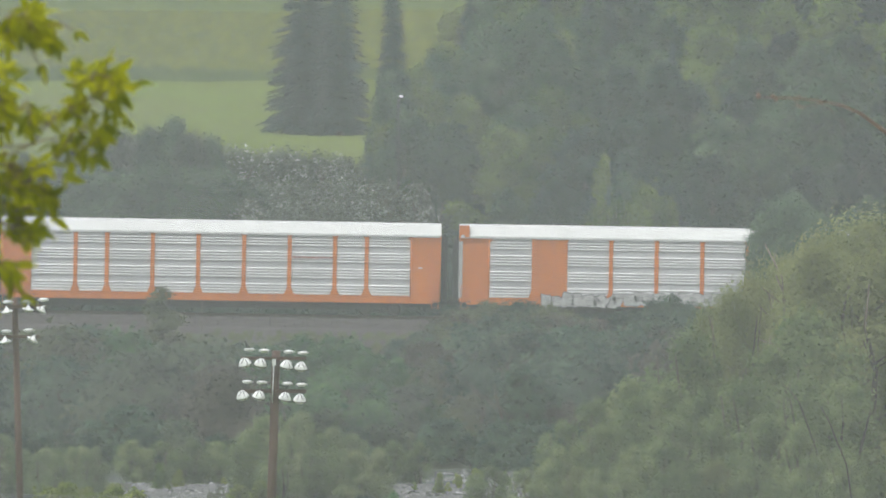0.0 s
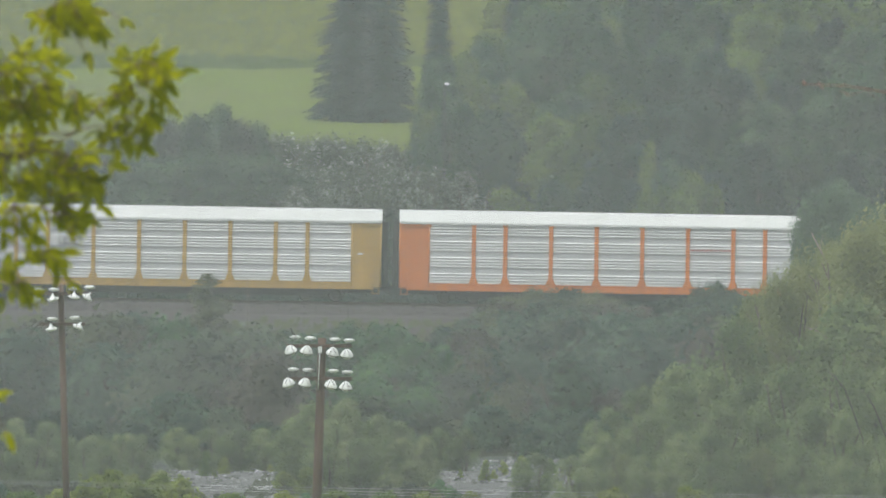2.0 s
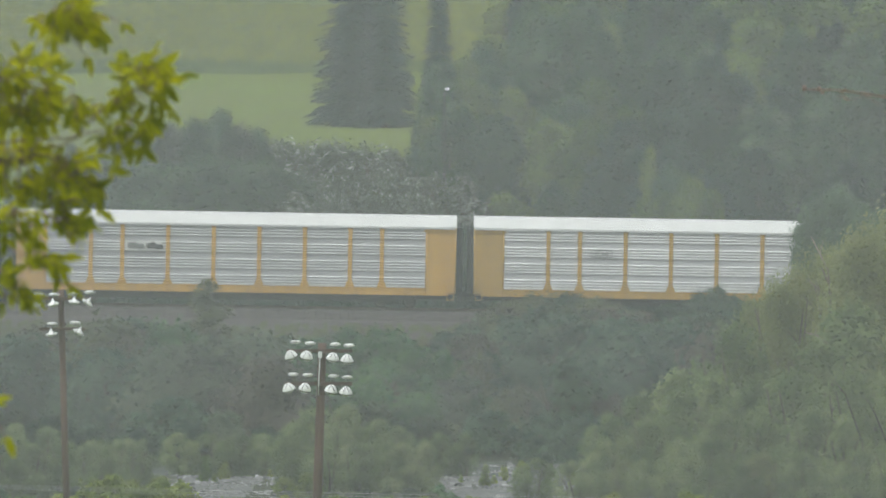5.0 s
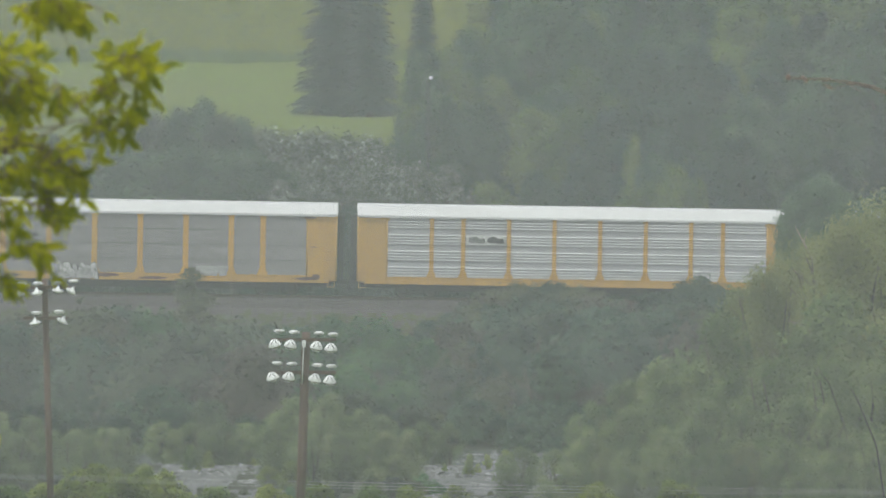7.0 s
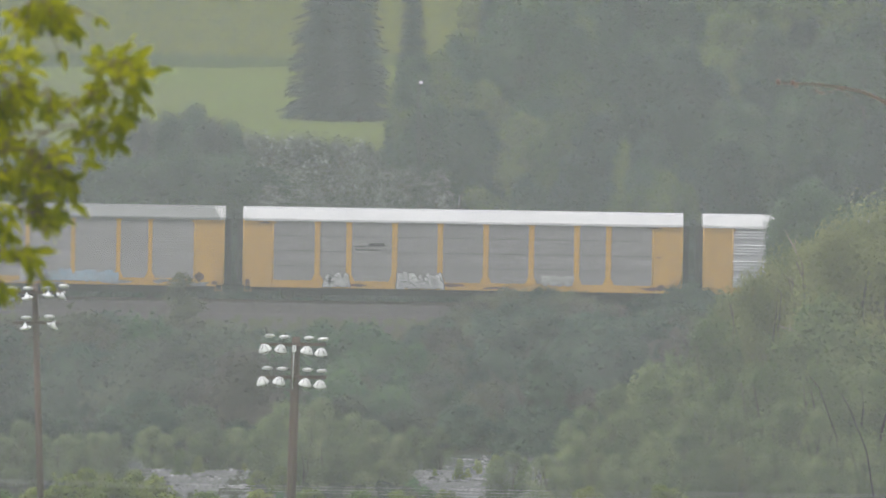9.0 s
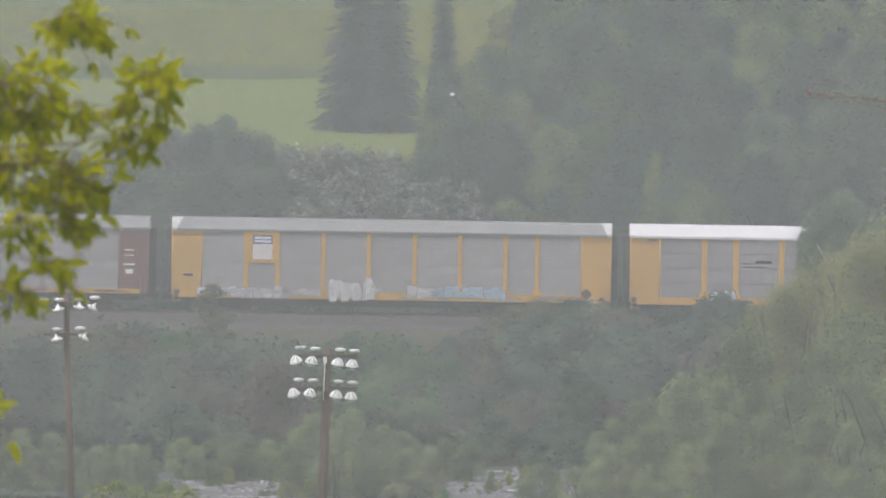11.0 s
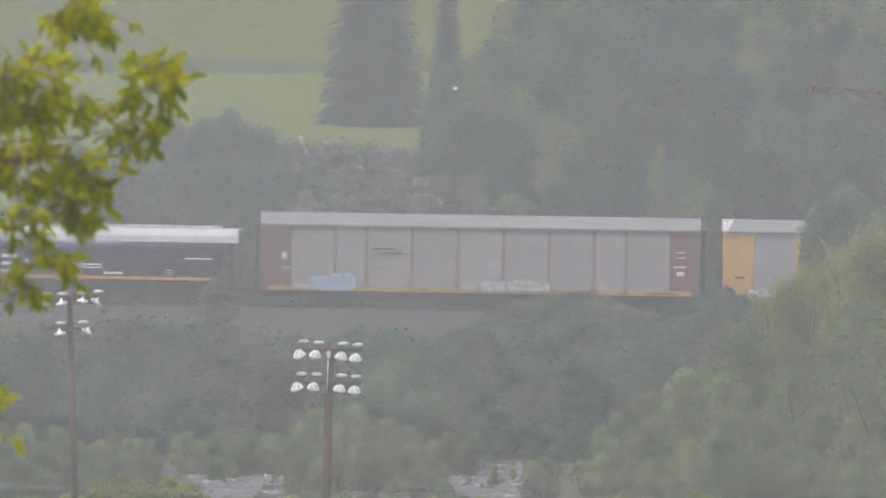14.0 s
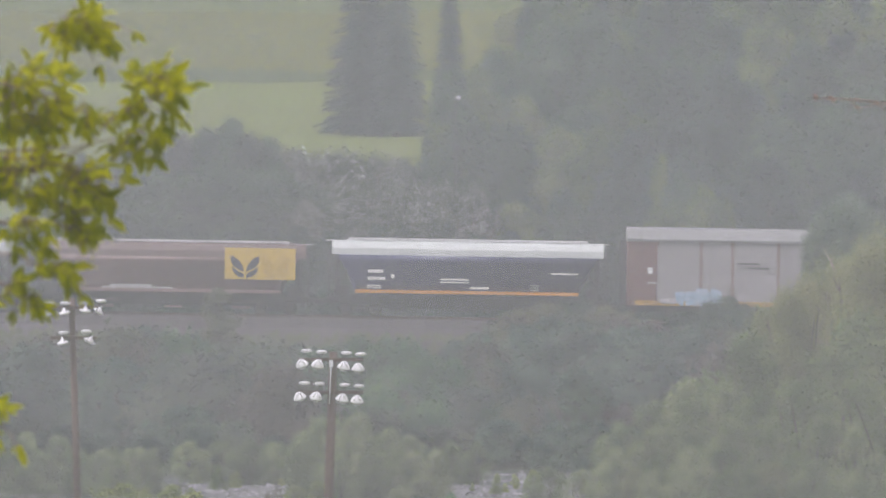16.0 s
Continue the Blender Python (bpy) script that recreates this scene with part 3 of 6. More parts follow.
def autorack(label, paint, roof_mat, style, screens, sill=None, cap=None, special=(), post=None, wide=0.13):
    """A closed bi-level or tri-level car carrier: ribbed screens between posts, end doors, curved roof."""
    car = thing("autorack_car", label, "railway car", "cars of the passing train")
    half = CAR_L / 2
    for s in (0, 1):
        turn = Matrix.Rotation(math.pi * s, 4, "Z")
        edges = [DOOR - 0.1, *POSTS, CAR_L - DOOR + 0.1]
        for k, (a, b) in enumerate(zip(edges, edges[1:])):
            if s == 0 and k in special:
                continue
            key = (style, round(b - a, 2), screens[0].name)
            if key not in PANEL_CACHE:
                me = ribbed_panel(b - a, 3.68, style)
                for m in screens:
                    me.materials.append(m)
                PANEL_CACHE[key] = me
            piece("panel", PANEL_CACHE[key], car, turn @ Matrix.Translation(((a + b) / 2 - half, -1.58, 1.24)))
        for x in POSTS:
            bm = bmesh.new()
            x -= half
            # a flanged post, widened where it meets sill and roof
            prism(bm, [(-1.66, 1.2), (-1.66, 4.95), (-1.54, 4.95), (-1.54, 1.2)], x - wide, x + wide)
            for z, d, flare in ((1.22, 0.46, 0.2), (4.95, -0.16, 0.13)):
                v = [bm.verts.new((x + q, y, z + p)) for y in (-1.655, -1.6) for q, p in ((-wide - flare, 0), (wide + flare, 0), (wide, d), (-wide, d))]
                for f in ((0, 1, 2, 3), (7, 6, 5, 4), (0, 4, 5, 1), (1, 5, 6, 2), (2, 6, 7, 3), (3, 7, 4, 0)):
                    bm.faces.new([v[i] for i in f])
            o = part("post", bm, post or paint, car)
            o.matrix_basis = turn
        low = 0.95 if sill else 0.8
        bm = boxes((-half + 0.5, half - 0.5, -1.64, -1.5, low, 1.25), (-half + 0.5, half - 0.5, -1.66, -1.64, 1.16, 1.22),
                   (-half + 0.5, half - 0.5, -1.66, -1.64, low, low + 0.06))
        o = part("side_sill", bm, sill or paint, car)
        o.matrix_basis = turn
        for e in (-1, 1):
            bm = bmesh.new()
            a, b = sorted((e * (half - DOOR), e * (half - 0.02)))
            box(bm, a, b, -1.62, -1.5, 0.95, 4.95)
            # the rolled edge, top rail and latch bars of the end door
            c = e * (half - 0.06)
            rod(bm, (c, -1.6, 0.95), (c, -1.6, 4.95), 0.05)
            d = e * (half - DOOR + 0.06)
            rod(bm, (d, -1.62, 0.95), (d, -1.62, 4.95), 0.04)
            for z in (1.7, 3.0):
                a2, b2 = sorted((e * (half - 0.75), e * (half - 0.35)))
                box(bm, a2, b2, -1.65, -1.61, z, z + 0.05)
            # the lip of the door's head, with the runner above it
            a2, b2 = sorted((e * (half - DOOR - 0.12), e * (half - 0.02)))
            box(bm, a2, b2, -1.675, -1.6, 4.74, 4.82)
            box(bm, a2, b2, -1.63, -1.6, 4.86, 4.9)
            o = part("end_door", bm, paint, car)
            o.matrix_basis = turn
    # the closed interior, floor and end screens
    # the two wide black boxes below floor and centre sill imitate under-car shade
    part("deck_and_shade_boxes", boxes((-half + 0.3, half - 0.3, -1.5, 1.5, 1.0, 1.2), (-half + 0.3, half - 0.3, -0.35, 0.35, 0.55, 1.0),
                       (-half + 3.6, half - 3.6, -1.35, 1.35, 0.36, 1.0), (-half + 0.6, half - 0.6, -1.3, 1.3, 0.8, 1.0)), BLACK, car)
    part("lining", boxes((-half + 0.25, half - 0.25, -1.49, 1.49, 1.21, 4.94)), MESH_ZINC, car)
    bm = bmesh.new()
    prof = [(-1.66, 4.93), (-1.66, 5.04), (-1.24, 5.66), (-0.6, 5.76), (0, 5.79), (0.6, 5.76), (1.24, 5.66), (1.66, 5.04), (1.66, 4.93)]
    # the roof sheet is cut back aslant at both ends, over white end caps
    ends = [[bm.verts.new((e * (half - 0.22 - 0.5 * (z - 4.93) / 0.86), y, z)) for y, z in prof] for e in (-1, 1)]
    for k in range(len(prof)):
        n = (k + 1) % len(prof)
        bm.faces.new((ends[0][k], ends[0][n], ends[1][n], ends[1][k]))
    bm.faces.new(ends[0][::-1])
    bm.faces.new(ends[1])
    prism(bm, [(-1.69, 4.90), (-1.69, 4.95), (1.69, 4.95), (1.69, 4.90)], -half + 0.1, half - 0.1)
    part("roof", bm, roof_mat, car)
    for e in (-1, 1):
        bm = bmesh.new()
        a, b = sorted((e * (half - 1.0), e * half))
        prism(bm, [(p * 0.985, 4.94 + (z - 4.93) * 0.985) for p, z in prof], a, b)
        c0, c1 = sorted((e * (half - 0.32), e * (half - 0.1)))
        box(bm, c0, c1, -1.7, -1.6, 4.96, 5.1)
        part("roof_end", bm, cap or WHITE, car)
        bm = bmesh.new()
        x = e * (half - 0.35)
        for px in (-0.2, 0.2):
            rod(bm, (x + px, -1.68, 0.5), (x + px, -1.68, 2.0), 0.02, n=6)
        for k in range(5):
            rod(bm, (x - 0.2, -1.68, 0.55 + 0.34 * k), (x + 0.2, -1.68, 0.55 + 0.34 * k), 0.018, n=6)
        part("ladder", bm, paint, car)
    # bowed end screens, black so that the gaps between cars look shaded
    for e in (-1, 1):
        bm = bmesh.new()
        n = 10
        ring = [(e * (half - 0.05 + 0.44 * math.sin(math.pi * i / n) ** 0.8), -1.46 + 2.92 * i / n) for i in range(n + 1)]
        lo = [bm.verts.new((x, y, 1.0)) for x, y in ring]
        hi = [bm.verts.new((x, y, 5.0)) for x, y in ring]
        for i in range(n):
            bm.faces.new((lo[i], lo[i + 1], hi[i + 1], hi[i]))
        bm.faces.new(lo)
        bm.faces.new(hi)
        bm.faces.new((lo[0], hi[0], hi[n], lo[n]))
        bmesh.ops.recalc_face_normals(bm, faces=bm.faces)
        part("gap_shade_screen", bm, BLACK, car, "bowed end screen coloured black as gap shade")
    couplers(car, half)
    running_gear(car, 9.9)
    return car


def chart(car_left, u):
    """Local x of a mark u chart units from a car's rear end."""
    return u * UNIT - CAR_L / 2


def build_autoracks():
    cars = []
    h = CAR_L / 2
    # orange car with one closed orange bay and sprayed letters
    c = autorack("orange and white autorack car with ribbed screens and graffiti", ORANGE, WHITE, "bright", (MESH_ZINC, RIB), special=(1,))
    part("solid_bay", boxes((POSTS[0] - h, POSTS[1] - h, -1.63, -1.5, 1.2, 4.95)), ORANGE, c, "closed orange bay")
    spray(c, chart(0, 146), chart(0, 262), 0.72, 1.62, 3, SPRAY_WHITE, big=1.5)
    spray(c, chart(0, 272), chart(0, 500), 0.9, 1.8, 4, SPRAY_WHITE, DULL_ZINC, big=1.5)
    part("end_cap", boxes((-h - 0.01, -h + 0.62, -1.675, -1.3, 4.9, 5.68)), ORANGE, c, "orange corner below the roof")
    part("end_plate", boxes((-h - 0.02, -h + 0.22, -1.66, -1.4, 1.2, 4.7)), PALE_GREY, c, "pale grey corner plate")
    cars.append((c, 908.5))
    c = autorack("orange autorack car with white ribbed side screens", ORANGE, WHITE, "bright", (MESH_ZINC, RIB))
    bars(c, "side_lettering", MARK_RED, [(chart(0, 516 + 8 * k), 3.5, 0.2, 0.1) for k in range(9)])
    bars(c, "plate", MARK_WHITE, [(chart(0, 737), 2.95, 0.26, 0.1)])
    cars.append((c, 99.6))
    c = autorack("dull yellow autorack car with white ribbed side screens", DULL_YELLOW, WHITE, "bright", (MESH_ZINC, RIB))
    bars(c, "emblem", MARK_DARK, [(chart(0, 208), 3.3, 1.3, 0.04), (chart(0, 208), 3.75, 1.3, 0.04), (chart(0, 208), 3.3, 0.04, 0.45), (chart(0, 244), 3.3, 0.04, 0.45),
                                  (chart(0, 215), 3.4, 0.06, 0.26), (chart(0, 215), 3.4, 0.3, 0.06), (chart(0, 215), 3.6, 0.3, 0.06), (chart(0, 227), 3.4, 0.06, 0.26),
                                  (chart(0, 231), 3.48, 0.12, 0.1), (chart(0, 235), 3.4, 0.06, 0.26)])
    bars(c, "plate", MARK_WHITE, [(chart(0, 735), 2.95, 0.3, 0.1)])
    cars.append((c, -708.0))
    c = autorack("yellow autorack car with white ribbed side screens", YELLOW, WHITE, "bright", (DIM_ZINC, DIM_RIB))
    bm = bmesh.new()
    # an emblem of two dark swept shapes on a pale ground
    for x0, s in ((196, 1), (229, -1)):
        v = [bm.verts.new((chart(0, x0) + a, y, z)) for y in (-1.69, -1.68) for a, z in
             ((0.0, 3.53), (0.2, 3.4), (0.42, 3.46), (0.8, 3.38), (1.12, 3.44), (1.0, 3.72), (0.75, 3.68), (0.45, 3.84), (0.1, 3.74))]
        bm.faces.new(v[8::-1]).material_index = 1 if s > 0 else 0
        bm.faces.new(v[9:])
        for k in range(9):
            bm.faces.new((v[k], v[(k + 1) % 9], v[9 + (k + 1) % 9], v[9 + k]))
    part("emblem", bm, [MARK_DARK, GREY_ROOF], c, "dark swept emblem")
    bars(c, "emblem_ground", MARK_WHITE, [(chart(0, 193), 3.3, 2.3, 0.6)], -1.675)
    cars.append((c, -1515.4))
    c = autorack("yellow autorack car with smooth grey side sheets and graffiti", YELLOW, WHITE, "plain", (DULL_ZINC, MARK_DARK), wide=0.17)
    bars(c, "patch", DULL_RIB, [(chart(0, 190), 3.5, 2.2, 0.12), (chart(0, 192), 3.25, 2.2, 0.1), (chart(0, 196), 3.02, 1.7, 0.1)], -1.625)
    bars(c, "side_lettering", MARK_DARK, [(chart(0, 222), 3.42, 1.0, 0.2), (chart(0, 198), 3.36, 0.7, 0.07), (chart(0, 200), 3.16, 1.5, 0.06)], -1.64)
    spray(c, chart(0, 142), chart(0, 180), 0.85, 1.75, 11, SPRAY_WHITE)
    spray(c, chart(0, 271), chart(0, 355), 0.82, 1.9, 12, SPRAY_WHITE)
    spray(c, chart(0, 528), chart(0, 582), 1.2, 1.85, 13, PALE_GREY, DULL_ZINC)
    worn_sill(c, 51, FADED_BROWN)
    for k, (u, z, w, tall) in enumerate(((726, 4.82, 1.0, 0.16), (740, 1.15, 0.6, 0.5), (8, 1.1, 0.5, 0.4), (40, 4.8, 0.9, 0.14), (735, 3.0, 0.5, 0.1))):
        patch(c, chart(0, u), z, w, tall, BROWN, 500 + k)
    cars.append((c, -2327.0))
    c = autorack("yellow autorack car with grey fine-ribbed screens and a shield", YELLOW, GREY_ROOF, "fine", (DULL_ZINC, DULL_RIB), cap=PALE_GREY)
    x0, x1 = POSTS[0] - h, POSTS[1] - h
    part("sign_board", boxes((x0 - 0.1, x1 + 0.1, -1.67, -1.62, 3.0, 4.95)), YELLOW, c, "yellow sign board")
    bars(c, "shield_field", MARK_WHITE, [(x0 + 0.42, 3.2, 1.2, 1.5)], -1.678)
    bars(c, "shield_band", MARK_BLUE, [(x0 + 0.42, 4.15, 1.2, 0.55)], -1.684)
    bars(c, "shield_lettering", MARK_WHITE, [(x0 + 0.5, 4.46, 1.04, 0.15), (x0 + 0.5, 4.24, 1.04, 0.15)], -1.69)
    bars(c, "shield_stripe", PALE_RED, [(x0 + 0.5 + 0.24 * k, 3.24, 0.07, 0.86) for k in range(5)], -1.684)
    for k, (a, b, z0, z1) in enumerate(((45, 100, 1.0, 1.45), (100, 205, 0.85, 1.6), (205, 262, 1.0, 1.45), (275, 345, 0.75, 2.1), (360, 372, 1.3, 1.5), (415, 465, 0.95, 1.75))):
        spray(c, chart(0, a), chart(0, b), z0, z1, 20 + k, SPRAY_WHITE, DULL_ZINC, big=1.35 if z1 > 1.55 else 1.0)
    spray(c, chart(0, 460), chart(0, 580), 1.0, 1.75, 31, SPRAY_BLUE, DULL_ZINC)
    bars(c, "plate", MARK_DARK, [(chart(0, 22), 2.1, 0.6, 0.14)])
    worn_sill(c, 52, DULL_ZINC)
    for k, (u, z, w, tall) in enumerate(((733, 1.35, 0.6, 0.7), (10, 1.1, 0.6, 0.4), (760, 1.0, 0.5, 0.3))):
        patch(c, chart(0, u), z, w, tall, BROWN, 520 + k)
    cars.append((c, -3135.9))
    c = autorack("brown autorack car with grey ribbed screens and graffiti", FADED_BROWN, GREY_ROOF, "fine", (DULL_ZINC, DULL_RIB), sill=DULL_YELLOW, cap=GREY_ROOF, post=CHALKY_BROWN, wide=0.11)
    bars(c, "patch", DULL_ZINC, [(chart(0, 196), 3.2, 1.9, 0.36)], -1.63)
    bars(c, "side_lettering", MARK_DARK, [(chart(0, 196), 3.55, 1.4, 0.1), (chart(0, 215), 3.3, 1.3, 0.08)], -1.64)
    bars(c, "plate", MARK_WHITE, [(chart(0, 733), 3.3, 0.62, 0.05), (chart(0, 733), 3.62, 0.62, 0.05), (chart(0, 731), 2.7, 0.75, 0.1), (chart(0, 735), 2.2, 0.5, 0.25),
                                  (chart(0, 38), 2.9, 0.3, 0.4), (chart(0, 38), 2.3, 0.6, 0.06)])
    spray(c, chart(0, 90), chart(0, 165), 1.05, 2.05, 41, SPRAY_BLUE, SPRAY_BLUE)
    spray(c, chart(0, 60), chart(0, 82), 1.1, 1.5, 42, SPRAY_WHITE, DULL_ZINC)
    spray(c, chart(0, 360), chart(0, 380), 1.1, 1.6, 43, PALE_GREY, DULL_ZINC)
    spray(c, chart(0, 388), chart(0, 430), 1.1, 1.75, 44, SPRAY_WHITE, DULL_ZINC)
    spray(c, chart(0, 433), chart(0, 500), 1.1, 1.75, 45, SPRAY_WHITE, DULL_ZINC)
    worn_sill(c, 53, FADED_BROWN, 1.06, 0.7)
    cars.append((c, -3951.9))
    return [(c, left * UNIT + h) for c, left in cars]


def hopper(label, paint, top, length, stripe=None, height=4.67):
    """A covered grain hopper: bulging side, sloped ends, outlet chutes, running board on the roof."""
    car = thing("covered_hopper_car", label, "railway car", "cars of the passing train")
    half = length / 2
    k = height - 4.67
    side = [(-1.56, 1.35), (-1.61, 1.9), (-1.63, 2.6), (-1.625, 3.2), (-1.6, 3.65 + k)]
    roof = [(-1.6, 3.65 + k), (-1.53, 4.05 + k), (-1.3, 4.4 + k), (-0.8, 4.52 + k), (0, 4.56 + k)]
    bm = bmesh.new()
    outline = side + [(-y, z) for y, z in side[::-1]]
    # the body, whose ends slope in below
    n = len(outline)
    rings = []
    for x0 in (-1, 1):
        ring = []
        for y, z in outline:
            inset = 1.75 if z < 2.0 else 1.75 - 1.2 * (z - 1.9) / 1.75
            ring.append(bm.verts.new((x0 * (half - max(0.35, inset)), y, z)))
        rings.append(ring)
    for i in range(n):
        f = bm.faces.new((rings[0][i], rings[0][(i + 1) % n], rings[1][(i + 1) % n], rings[1][i]))
        f.smooth = i not in (len(side) - 1, n - 1)
    bm.faces.new(rings[0][::-1])
    bm.faces.new(rings[1])
    part("body", bm, paint, car)
    bm = bmesh.new()
    prism(bm, roof + [(-y, z) for y, z in roof[-2::-1]], -half + 0.25, half - 0.25)
    part("roof", bm, top, car)
    bm = boxes((-half + 1.2, half - 1.2, -0.75, -0.25, height - 0.03, height), (-half + 1.2, half - 1.2, 0.25, 0.75, height - 0.03, height))
    for i in range(9):
        x = -half + 1.4 + i * (length - 2.8) / 8
        box(bm, x - 0.04, x + 0.04, -0.72, 0.72, height - 0.14, height - 0.03)
    # bright edge angles, in four lengths
    for i in range(4):
        x = -half + 1.2 + i * (length - 2.4) / 4
        for y in (-0.79, 0.75):
            box(bm, x + 0.06, x + (length - 2.4) / 4 - 0.06, y, y + 0.04, height - 0.1, height + 0.04)
    # the thin grating runs on over both ends
    for a, b in ((-half - 0.12, -half + 1.2), (half - 1.2, half + 0.12)):
        box(bm, a, b, -0.78, 0.78, height - 0.17, height - 0.13)
    part("running_board", bm, WHITE, car)
    for i in range(4):
        bm = bmesh.new()
        x = -half + length * (i + 0.5) / 4
        lathe(bm, [(0.42, height - 0.14), (0.42, height - 0.06), (0.3, height - 0.02)], 14, Matrix.Translation((x, 0, 0)))
        part("hatch", bm, top, car)
    # outlets below the body
    for i in range(3):
        x = -half + length * (i + 1) / 4
        bm = bmesh.new()
        v = [bm.verts.new((x + a, b, z)) for z, a0, b0 in ((1.5, 1.6, 1.35), (0.42, 0.45, 0.5)) for a, b in ((-a0, -b0), (a0, -b0), (a0, b0), (-a0, b0))]
        for q in ((3, 2, 1, 0), (4, 5, 6, 7), (0, 1, 5, 4), (1, 2, 6, 5), (2, 3, 7, 6), (3, 0, 4, 7)):
            bm.faces.new([v[j] for j in q])
        box(bm, x - 0.55, x + 0.55, -0.7, 0.7, 0.32, 0.44)
        part("outlet", bm, BLACK if paint is NAVY else paint, car)
    bm = boxes((-half + 0.1, half - 0.1, -0.25, 0.25, 0.75, 1.1), (-half, -half + 0.7, -1.45, 1.45, 1.0, 1.12), (half - 0.7, half, -1.45, 1.45, 1.0, 1.12))
    part("underframe", bm, BLACK, car)
    for s in (-1, 1):
        y0, y1 = sorted((s * 1.56, s * 1.7))
        part("side_sill", boxes((-half + 1.72, half - 1.78, y0, y1, 1.3, 1.5)), stripe or paint, car, "orange reflective sill stripe" if stripe else "")
        for e in (-1, 1):
            bm = bmesh.new()
            x = e * (half - 0.3)
            for px in (-0.22, 0.22):
                rod(bm, (x + px, s * 1.5, 0.6), (x + px, s * 1.42, 3.95 + k), 0.025, n=6)
            for i in range(9):
                rod(bm, (x - 0.22, s * 1.47, 0.7 + 0.38 * i), (x + 0.22, s * 1.47, 0.7 + 0.38 * i), 0.02, n=6)
            rod(bm, (x, s * 1.3, 1.1), (e * (half - 1.6), s * 1.4, 3.4), 0.05, n=6)
            part("end_ladder", bm, BLACK, car)
    # end framing below the overhanging roof, with a black box for the shaded slope sheet
    for e in (-1, 1):
        bm = bmesh.new()
        for y in (-1.35, -0.5, 0.5, 1.35):
            a, b = sorted((e * (half - 0.75), e * (half - 0.6)))
            box(bm, a, b, y - 0.07, y + 0.07, 1.1, 3.7 + k)
        a, b = sorted((e * (half - 1.3), e * (half - 0.5)))
        box(bm, a, b, -1.42, 1.42, 1.1, 1.75)
        part("end_frame", bm, BLACK, car)
    # brake rigging, and a full-width black box added as shade under the body
    part("brake_gear_and_shade_box", boxes((-half + 3.2, half - 3.2, -1.1, -0.9, 0.5, 0.75), (-half + 3.2, half - 3.2, 0.9, 1.1, 0.5, 0.75), (-half + 1.5, half - 1.6, -1.25, 1.25, 0.8, 1.34), (-0.9, 0.9, -1.2, -0.8, 0.55, 1.0)), BLACK, car)
    couplers(car, half)
    running_gear(car, half - 2.1)
    return car


def build_hoppers():
    out = []
    L = 17.35
    h = L / 2

    def at(u):
        return (u + 9) * UNIT - h
    c = hopper("navy covered hopper car with white roof and orange stripe", NAVY, HOPPER_WHITE, L, LINE_ORANGE)
    bars(c, "lettering", MARK_WHITE, [(at(62), 2.55, 0.95, 0.2), (at(62), 2.1, 1.1, 0.2), (at(60), 1.72, 0.9, 0.07), (at(60), 1.6, 0.9, 0.06), (at(103), 2.25, 0.22, 0.22),
                                      (at(190), 2.15, 1.75, 0.1), (at(190), 1.98, 1.75, 0.08), (at(242), 1.62, 1.2, 0.14), (at(385), 2.6, 1.7, 0.1),
                                      (at(350), 1.6, 0.5, 0.03), (at(350), 1.75, 0.5, 0.03), (at(350), 1.9, 0.5, 0.03)], -1.66)
    # its tank sits high on the trucks
    for o in c.children:
        if o.name.split(".")[0] in ("body", "roof", "running_board", "hatch", "side_sill", "lettering", "end_ladder", "end_frame"):
            o.location.z += 0.14
    out.append((c, -3984.5 * UNIT - h))
    c = hopper("faded brown grain hopper car with a yellow emblem panel", HOPPER_BROWN, HOPPER_ROOF, 16.9, height=4.5)
    h = 16.9 / 2 + 9 * UNIT
    part("emblem_panel", boxes((at(332), at(457), -1.67, -1.64, 2.14, 4.09)), PANEL_YELLOW, c, "yellow panel with leaf emblem")
    for name, cx, material in (("emblem", 368, MARK_DARK), ("faded_emblem", 422, FADED_YELLOW)):
        bm = bmesh.new()
        # a pair of tall upswept leaves over a pair of narrow ones
        for s in (-1, 1):
            for shape in (((0.08, 0.42), (0.1, 0.72), (0.38, 1.08), (0.8, 1.3), (0.82, 0.95), (0.6, 0.66)), ((0.06, 0.1), (0.08, 0.32), (0.55, 0.56), (0.76, 0.72), (0.7, 0.42), (0.4, 0.16))):
                v = [(at(cx) + s * a * 1.08, 2.12 + b * 1.15) for a, b in shape]
                front = [bm.verts.new((p, -1.685, q)) for p, q in v]
                back = [bm.verts.new((p, -1.678, q)) for p, q in v]
                bm.faces.new(front)
                bm.faces.new(back[::-1])
                for i in range(6):
                    bm.faces.new((front[i], front[(i + 1) % 6], back[(i + 1) % 6], back[i]))
        part(name, bm, material, c)
    bars(c, "worn_patch", PALE_GREY, [(at(130), 1.55, 2.6, 0.2), (at(115), 1.5, 4.4, 0.1)], -1.66)
    out.append((c, -4511.0 * UNIT - 16.9 / 2))
    h = L / 2
    c = hopper("pale grey covered hopper car", PALE_GREY, HOPPER_WHITE, L)
    out.append((c, (-4511.0 - 482 - 30) * UNIT - h))
    return out


# distance run by the train, in chart units, and the time
RUN = [(0, 0), (0.5, 155.5), (1, 311), (2, 622), (3, 933), (3.7, 1151), (6, 1877), (7, 2190.9), (7.5, 2347.5), (8.5, 2661.7), (11, 3446.5),
       (11.5, 3606), (12, 3765.5), (12.5, 3922.9), (13, 4081.7), (13.5, 4250.4), (14, 4413.4), (14.5, 4575.6), (15, 4736.3), (15.5, 4894.9), (16, 5054.8)]


